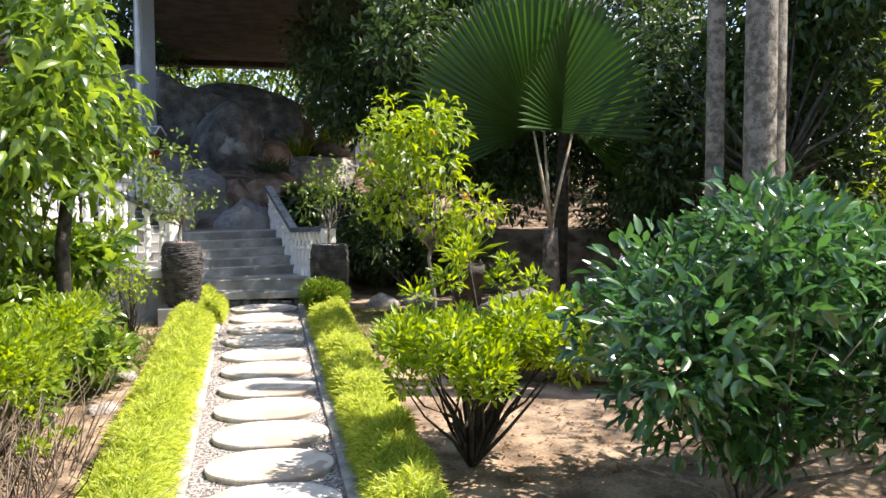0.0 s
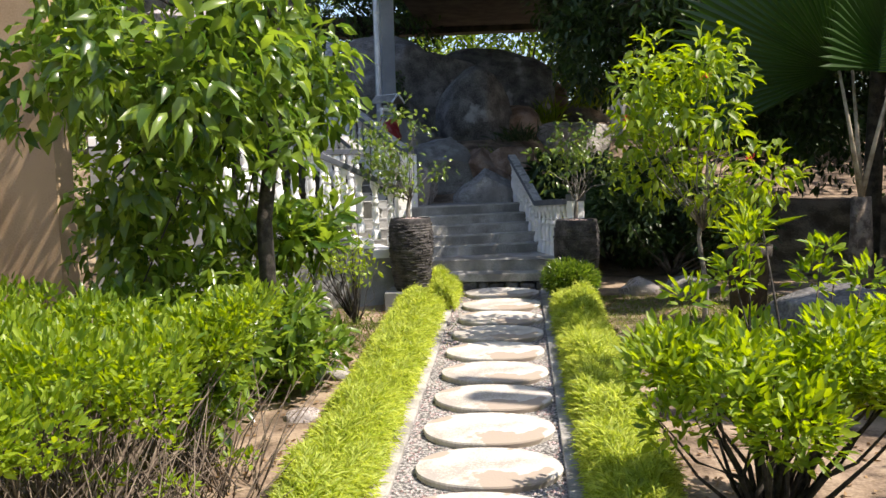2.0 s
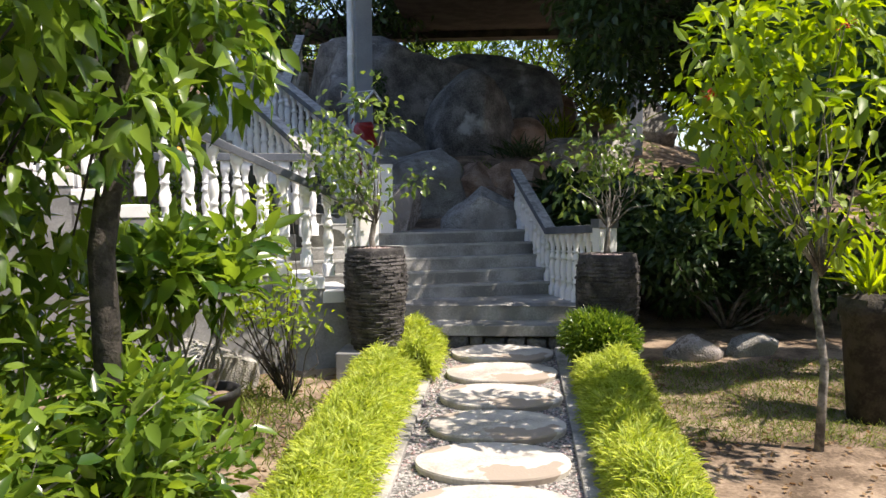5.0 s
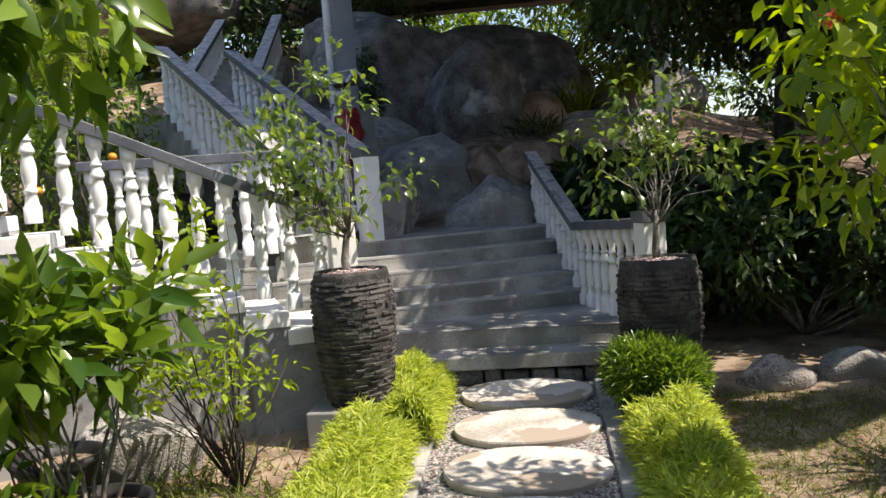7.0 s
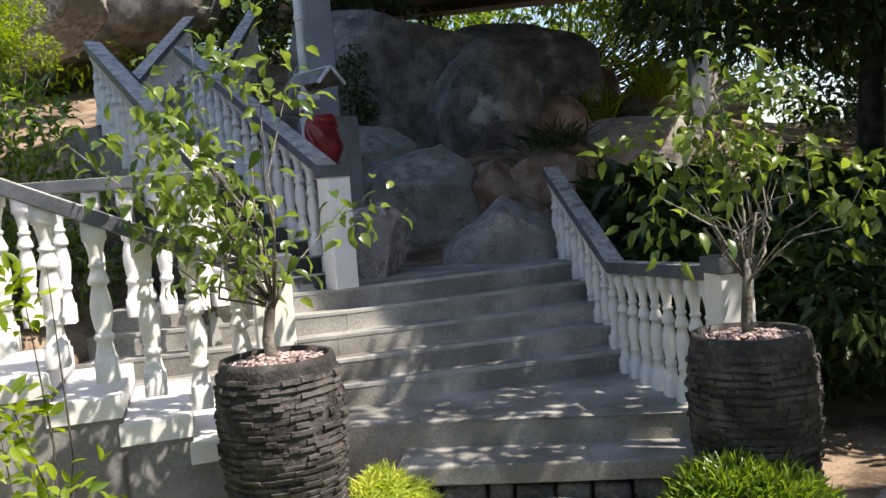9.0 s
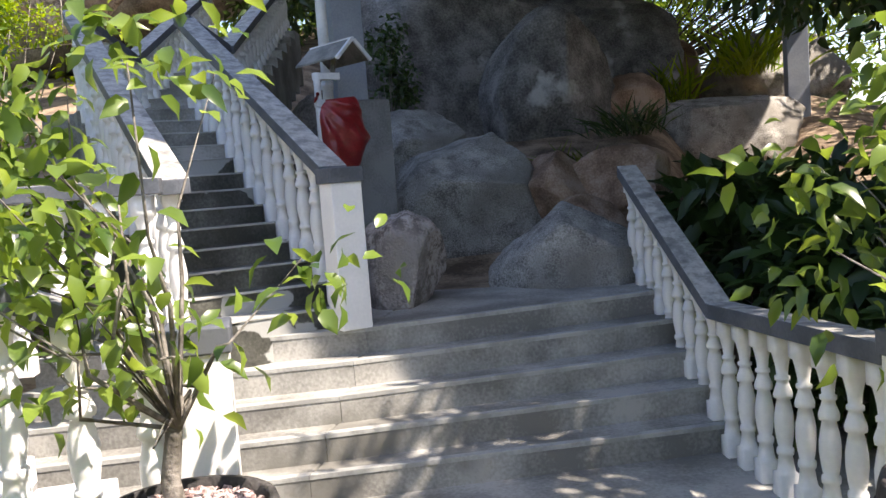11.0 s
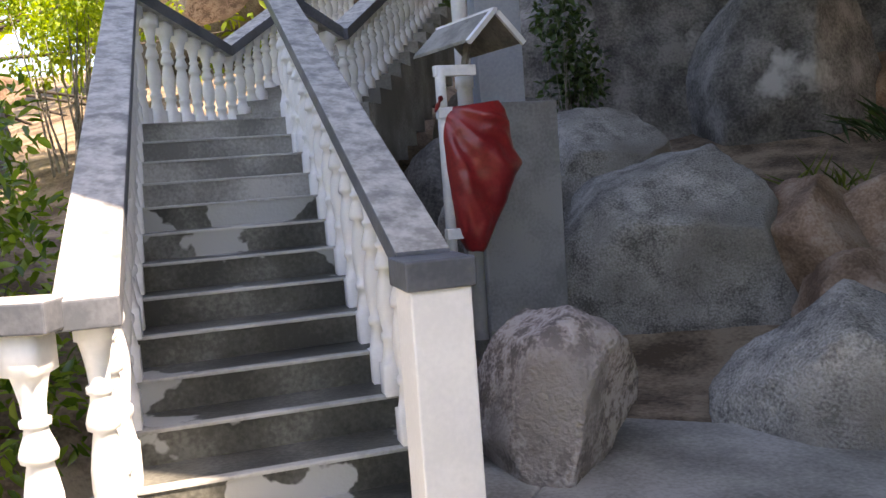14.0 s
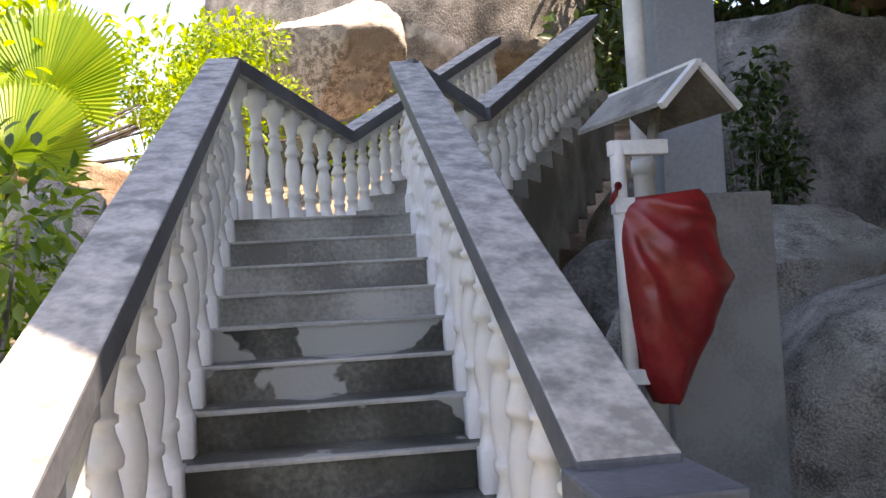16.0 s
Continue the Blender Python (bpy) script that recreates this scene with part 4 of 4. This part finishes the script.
r += [0.30, 0.32, 0.30, 0.26, 0.34, 0.3]
c += [(-2.5, 4.2, 0.95), (-2.8, 4.4, 1.35), (-3.0, 4.8, 1.0), (-2.2, 5.3, 1.3), (-2.7, 5.4, 1.5)]
r += [0.28, 0.32, 0.34, 0.26, 0.32]
shrub("tree", "leafy garden tree with a dark trunk and drooping leaves", (-1.78, 5.05, -0.25), c, r, 5000, 0.17, 0.082, L_MID, 26, "garden trees", "tree", M_BARKD, 0.036, 0.3, 0.9, 0.7, 0.9, trunk=(-1.62, 5.0, 3.7))
# lemon-like tree right
c, r = grown(rr, 1.35, 2.6, 5.7, 6.9, 1.25, 2.7, 20, 0.30)
c, r = c + [(1.28, 6.0, 1.95), (1.38, 6.0, 1.75)], r + [0.14, 0.14]
lt_ = shrub("tree", "slender young tree with glossy yellow green leaves", (2.0, 6.3, -0.15), c, r, 1500, 0.13, 0.058, L_YELL, 27, "garden trees", "tree", M_BARK, 0.014, 0.3, 0.9, 0.7, 0.5, trunk=(2.0, 6.3, 1.3))
for k, p in enumerate(((1.25, 5.92, 1.98), (1.9, 5.7, 2.3), (2.3, 5.8, 1.6))):
    rng = np.random.default_rng(60 + k)
    pts = np.array([p] * 14) + rng.normal(0, 0.012, (14, 3))
    part("flower", leaf_mesh("flower", pts, rng.normal(0, 1, (14, 3)), 0.04, 0.014, M_REDFL, rng, 0.3, 0.1), lt_, "small red flower head")
c, r = grown(rr, 0.75, 2.8, 12.0, 14.6, 1.05, 1.6, 24, 0.34)
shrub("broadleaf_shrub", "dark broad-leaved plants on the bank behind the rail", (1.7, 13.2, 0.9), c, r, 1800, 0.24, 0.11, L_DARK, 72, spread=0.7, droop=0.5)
# potted figs by the steps
c, r = grown(rr, -1.55, -0.58, 7.75, 8.3, 1.35, 2.3, 20, 0.20)
shrub("potted_tree", "small fig tree with drooping green leaves in a planter", (-0.98, 8.04, 0.98), c, r, 560, 0.075, 0.044, L_FIG, 28, "potted figs", "tree", M_BARK, 0.014, 0.1, 0.9, 0.8, 0.7, trunk=(-0.97, 8.04, 1.3))
c, r = grown(rr, 0.60, 1.42, 8.15, 8.85, 1.35, 2.25, 20, 0.22)
shrub("potted_tree", "small fig tree with shaded leaves in a planter", (0.97, 8.42, 0.86), c, r, 520, 0.075, 0.042, L_FIG, 29, "potted figs", "tree", M_BARK, 0.014, 0.1, 0.9, 0.8, 0.7, trunk=(0.98, 8.42, 1.25))
# sparse twiggy shrub
c, r = grown(rr, -2.05, -1.32, 6.85, 7.5, 0.35, 1.4, 26, 0.15)
shrub("twiggy_shrub", "sparse shrub with dark twigs and few yellow leaves", (-1.5, 7.2, -0.1), c, r, 640, 0.07, 0.032, L_YELL, 30, bark=M_BARKD, r0=0.009, shell=0.1, spread=0.8, up=0.3)
# bushes beside the steps and behind
c, r = grown(rr, 0.9, 2.6, 10.2, 12.2, 0.45, 1.3, 22, 0.42)
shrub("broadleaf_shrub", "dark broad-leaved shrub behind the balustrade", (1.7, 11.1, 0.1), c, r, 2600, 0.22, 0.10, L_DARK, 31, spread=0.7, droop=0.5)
c, r = grown(rr, -5.5, -3.45, 9.7, 11.4, 0.9, 2.6, 30, 0.42)
ft = shrub("fruit_tree", "dense orange tree with a few ripe fruits", (-4.2, 10.8, 0.5), c, r, 6500, 0.09, 0.04, L_MID, 32, "garden trees", "tree", M_BARK, 0.03)
for k, p in enumerate(((-3.35, 9.75, 1.95), (-3.9, 9.5, 1.7), (-4.4, 9.55, 2.2))):
    bm = bmesh.new()
    bmesh.ops.create_icosphere(bm, subdivisions=2, radius=0.04)
    for v in bm.verts:
        v.co.z *= 0.93
    ob = part("fruit", from_bm("fruit", bm, M_FRUIT, True), ft)
    ob.matrix_world = pose(*p)
c, r = grown(rr, -7.00, -5.80, 13.54, 14.44, 3.34, 4.39, 20, 0.28)
shrub("sunlit_shrub", "sunlit small-leaved shrub above the stairs", (-6.40, 13.94, 1.4), c, r, 5500, 0.06, 0.03, L_YELL, 33)


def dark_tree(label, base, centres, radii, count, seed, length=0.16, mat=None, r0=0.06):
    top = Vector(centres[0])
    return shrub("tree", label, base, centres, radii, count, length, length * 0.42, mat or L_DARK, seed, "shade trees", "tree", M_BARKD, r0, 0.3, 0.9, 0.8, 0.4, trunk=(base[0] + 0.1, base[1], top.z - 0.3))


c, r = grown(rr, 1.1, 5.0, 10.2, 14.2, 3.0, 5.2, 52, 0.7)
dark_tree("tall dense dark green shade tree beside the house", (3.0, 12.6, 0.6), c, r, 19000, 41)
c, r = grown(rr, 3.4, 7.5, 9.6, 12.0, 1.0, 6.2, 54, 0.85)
# high clumps kept out of view, added to shade the landing
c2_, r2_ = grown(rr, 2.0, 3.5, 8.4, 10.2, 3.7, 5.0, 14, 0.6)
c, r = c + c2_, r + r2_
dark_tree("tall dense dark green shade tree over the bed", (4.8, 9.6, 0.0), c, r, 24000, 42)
c, r = grown(rr, 5.6, 9.0, 6.4, 9.2, 0.6, 4.8, 46, 0.8)
dark_tree("dark leafy tree behind the fan palm", (6.4, 6.2, -0.2), c, r, 11000, 43)
c, r = grown(rr, 5.6, 8.6, 0.8, 4.4, 0.8, 4.2, 30, 0.75)
dark_tree("sunlit yellow green tree at the garden edge", (6.8, 2.4, -0.3), c, r, 8000, 44, 0.13, L_YELL)
c, r = grown(rr, 1.6, 3.4, 9.3, 11.2, 0.35, 1.1, 22, 0.45)
shrub("broadleaf_shrub", "low dark undergrowth beside the planter", (2.4, 10.2, 0.0), c, r, 4500, 0.12, 0.05, L_DARK, 45)
c, r = grown(rr, -9.0, -4.6, 6.4, 9.4, 0.8, 3.4, 34, 0.7)
dark_tree("leafy green tree beside the house wall", (-6.4, 8.0, 0.0), c, r, 9000, 46, 0.13, L_MID)
c, r = grown(rr, -13.0, -7.5, 10.0, 20.0, 2.0, 6.5, 44, 1.0)
dark_tree("leafy hillside tree beyond the stairs", (-10.0, 14.5, 1.5), c, r, 10000, 47, 0.2, L_YELL)
c, r = grown(rr, 7.0, 12.0, 6.0, 16.0, 0.6, 7.0, 60, 1.1)
dark_tree("dense dark trees along the garden's far edge", (9.5, 11.0, 0.2), c, r, 24000, 51, 0.22)
c, r = grown(rr, 4.8, 10.0, 15.5, 22.0, 2.0, 6.8, 54, 0.9)
dark_tree("dark leafy tree beside the terrace", (7.4, 18.5, 1.5), c, r, 20000, 48, 0.2)
c, r = grown(rr, -3.5, 8.0, 24.5, 28.0, 3.6, 8.0, 60, 1.0)
dark_tree("sunlit hillside trees beyond the house", (0.5, 26.5, 2.5), c, r, 17000, 49, 0.24, L_MID)
# made-up tree closes the sky gap where the house's dark underside belongs
c, r = grown(rr, -6.0, -2.2, 19.5, 22.0, 4.6, 7.6, 26, 0.9)
dark_tree("added dark foliage in place of the house underside behind the column", (-3.6, 21.0, 2.5), c, r, 7000, 52, 0.2)
c, r = grown(rr, -12.0, -5.0, 21.5, 26.0, 4.0, 8.0, 34, 1.1)
dark_tree("hillside tree above the great rock", (-8.5, 24.0, 2.5), c, r, 7000, 50, 0.22, L_MID)


# unseen trees behind the start and beyond the beds, added to cut sky light
for seed, (x0, x1, y0, y1, zt) in enumerate(((-5.0, 5.0, -11.5, -8.5, 6.0), (-11.0, -6.0, -9.0, -3.0, 6.0), (-11.5, -7.5, -2.0, 5.0, 5.5), (7.5, 12.0, -9.0, -3.0, 5.0), (10.0, 14.0, -2.0, 5.0, 5.0))):
    c, r = grown(rr, x0, x1, y0, y1, 0.6, zt, 52, 1.1)
    dark_tree("dense green trees added out of view to cut sky light", ((x0 + x1) / 2, (y0 + y1) / 2, 0.0), c, r, 9000, 160 + seed, 0.24, L_MID)


def fan_mesh(radius, mat, blades=60, arc=215, cup=0.12):
    """A pleated fan-palm leaf: blades joined in the middle, free at the tips."""
    verts, faces = [], []
    a0 = radians(90 - arc / 2)
    step = radians(arc) / blades
    for k in range(blades):
        a = a0 + step * k
        lng = radius * (0.86 + 0.14 * math.sin(math.pi * (k + 0.5) / blades))
        i = len(verts)
        for f, w, z in ((0.02, 0.5, 0), (0.84, 0.5, 0), (0.92, 0.24, -0.01), (1.0, 0.02, -0.03)):
            for e in (-1, 0, 1):
                b = a + step * 0.5 + e * step * w
                d = lng * f
                verts.append((math.cos(b) * d, math.sin(b) * d, cup * f * f * radius + z * radius + (0.015 if e == 0 else 0) * radius))
        for r in range(3):
            for e in range(2):
                q = i + r * 3 + e
                faces.append((q, q + 1, q + 4, q + 3))
    return mesh_of("fan", verts, faces, mat)


def fan_palm(label, base, crown, fans, trunk_r, mat, seed):
    ob = thing("fan_palm", label, "palm", "fan palms")
    base, crown = Vector(base), Vector(crown)
    v, f = tube([base - Vector((0, 0, 0.2)), base.lerp(crown, 0.5), crown], [trunk_r * 1.2, trunk_r, trunk_r * 0.8], 12)
    part("trunk", mesh_of("trunk", v, f, M_TWIG, True), ob, "dark fibrous trunk")
    for c, radius, facing in fans:
        c = Vector(c)
        fan = part("fan_leaf", fan_mesh(radius, mat), ob)
        nrm = Vector(facing).normalized()
        upv = (c - crown).normalized()
        upv = (upv - nrm * upv.dot(nrm)).normalized()
        sx = upv.cross(nrm)
        m = Matrix((sx, upv, nrm)).transposed().to_4x4()
        fan.matrix_world = Matrix.Translation(c) @ m
        v, f = tube([crown, crown.lerp(c, 0.5) + Vector((0, 0, 0.03)), c], [0.035, 0.022, 0.016], 8)
        part("leaf_stalk", mesh_of("stalk", v, f, M_STALK, True), ob)
    return ob


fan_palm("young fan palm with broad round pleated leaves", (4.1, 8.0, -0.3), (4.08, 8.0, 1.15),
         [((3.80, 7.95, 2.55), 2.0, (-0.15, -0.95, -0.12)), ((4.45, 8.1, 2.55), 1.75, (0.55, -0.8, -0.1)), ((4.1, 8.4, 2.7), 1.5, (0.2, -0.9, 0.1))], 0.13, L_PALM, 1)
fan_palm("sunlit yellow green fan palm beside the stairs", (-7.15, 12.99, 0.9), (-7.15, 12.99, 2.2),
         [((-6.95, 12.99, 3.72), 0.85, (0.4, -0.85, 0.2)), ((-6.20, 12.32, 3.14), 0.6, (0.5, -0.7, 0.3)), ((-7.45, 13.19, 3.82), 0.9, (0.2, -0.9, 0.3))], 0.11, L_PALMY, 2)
# tall palm trunks
for x, y, rad in ((4.55, 3.65, 0.15), (4.85, 3.9, 0.12), (4.35, 4.1, 0.09)):
    ob = thing("palm_trunk", "tall grey ringed palm trunk", "palm", "palm trunks")
    v, f = tube([(x, y, -0.4), (x + 0.03, y, 1.5), (x + 0.02, y, 3.5), (x, y, 6.5)], [rad * 1.2, rad, rad * 0.95, rad * 0.9], 14)
    part("trunk", mesh_of("trunk", v, f, M_BARK, True), ob)


def tuft(label, x, y, z, n, length, mat, seed, spread=0.35):
    rng = np.random.default_rng(seed)
    ob = thing("grass_tuft", label, "grass", "grass tufts", "stuff")
    pos = np.stack([rng.normal(x, spread * 0.35, n), rng.normal(y, spread * 0.35, n), np.full(n, z)], 1)
    out = np.stack([rng.normal(0, 0.6, n), rng.normal(0, 0.6, n), np.full(n, 1.3)], 1)
    part("blades", leaf_mesh("blades", pos, out, length, length * 0.06, mat, rng, 0.15, 0.5), ob)


tuft("arching green grass tuft between boulders", -0.25, 14.3, 1.72, 40, 0.32, L_GRASS, 1)
tuft("dark arching grass tuft on the rocks", 0.3, 15.6, 2.1, 90, 0.42, L_DARK, 2, 0.5)
tuft("sunlit strap-leaved plant on the terrace", 2.2, 19.6, 3.0, 90, 0.9, L_YELL, 3, 0.6)
tuft("sunlit strap-leaved plant behind the slab", 1.0, 18.6, 2.6, 70, 0.6, L_YELL, 4, 0.4)
tuft("spiky grass tuft in a pot", 2.6, 7.0, 0.75, 45, 0.55, L_YELL, 5, 0.2)
c, r = grown(rr, -2.27, -1.95, 14.53, 14.93, 2.60, 3.40, 14, 0.15)
shrub("creeper", "dark small-leaved creeper growing against the rock", (-2.15, 14.83, 1.3), c, r, 900, 0.07, 0.04, L_DARK, 71, r0=0.008, category="creeper")
tuft("dry mixed grass at the bed edge", -1.6, 7.0, -0.12, 500, 0.16, L_GRASS, 8, 1.0)
tuft("dry mixed grass at the bed edge", -2.0, 7.4, -0.10, 400, 0.14, L_GRASS, 9, 0.9)
tuft("dry mixed grass at the bed edge", -1.4, 6.2, -0.17, 300, 0.14, L_GRASS, 10, 0.7)
# lawn patch right of the hedge
rng = np.random.default_rng(9)
n = 9000
lx, ly = rng.uniform(1.05, 3.4, n), rng.uniform(6.4, 8.5, n)
pos = np.stack([lx, ly, [ground_z(a, b) - 0.005 for a, b in zip(lx, ly)]], 1)
out = np.stack([rng.normal(0, 0.5, n), rng.normal(0, 0.5, n), np.full(n, 1.0)], 1)
lawn = thing("grass", "thin patch of lawn grass beside the hedge", "grass", kind="stuff", data=leaf_mesh("lawn", pos, out, 0.06, 0.006, L_GRASS, rng, 0.3, 0.4))
# fallen leaves
n = 2600
lx, ly = np.concatenate([rng.uniform(-3.2, -1.1, n // 2), rng.uniform(1.15, 3.4, n // 2)]), rng.uniform(2.0, 8.5, n)
pos = np.stack([lx, ly, [ground_z(a, b) + 0.012 for a, b in zip(lx, ly)]], 1)
out = np.stack([rng.normal(0, 1, n), rng.normal(0, 1, n), np.full(n, 0.05)], 1)
litter = thing("leaf_litter", "dry brown fallen leaves on the soil", "leaf litter", kind="stuff", data=leaf_mesh("litter", pos, out, 0.05, 0.025, L_DRY, rng, 0.1, 0.05))


# plain plant pots
def pot(label, x, y, z0, h, r, mat):
    n = 32
    prof = [(0, 0.72), (0.85, 0.95), (0.86, 1.04), (1.0, 1.06), (1.0, 0.96), (0.8, 0.9)]
    verts = [(math.cos(2 * math.pi * q / n) * r * k, math.sin(2 * math.pi * q / n) * r * k, f * h) for f, k in prof for q in range(n)]
    faces = [(i * n + q, i * n + (q + 1) % n, (i + 1) * n + (q + 1) % n, (i + 1) * n + q) for i in range(len(prof) - 1) for q in range(n)]
    faces.append(tuple(range(n - 1, -1, -1)))
    ob = thing("plant_pot", label, "plant pot", "plant pots")
    part("pot_wall", mesh_of("pot", verts, faces, mat, True), ob)
    bm = bmesh.new()
    bmesh.ops.create_circle(bm, cap_ends=True, segments=24, radius=r * 0.9)
    for v in bm.verts:
        v.co.z = h * 0.84
    part("soil", from_bm("soil", bm, M_SOIL), ob)
    ob.matrix_world = pose(x, y, z0)
    return ob


pot("black plastic pot under the pale-leaved plant", -1.85, 6.35, -0.16, 0.36, 0.24, M_PLASTIC)
pot("dark pot holding a spiky grass tuft", 2.6, 7.0, -0.12, 0.85, 0.22, M_BARKD)
pot("black plastic pot standing in the bed", -2.35, 6.9, -0.14, 0.40, 0.22, M_PLASTIC)

v, f = tube([(-0.17, 0.0, 0.0), (-0.19, -0.03, 0.03), (-0.21, -0.05, 0.0), (-0.22, -0.03, -0.03)], [0.012, 0.014, 0.012, 0.006], 7)
tie = part("drawstring", mesh_of("drawstring", v, f, M_BAG, True), bag, "knotted red plastic tie")
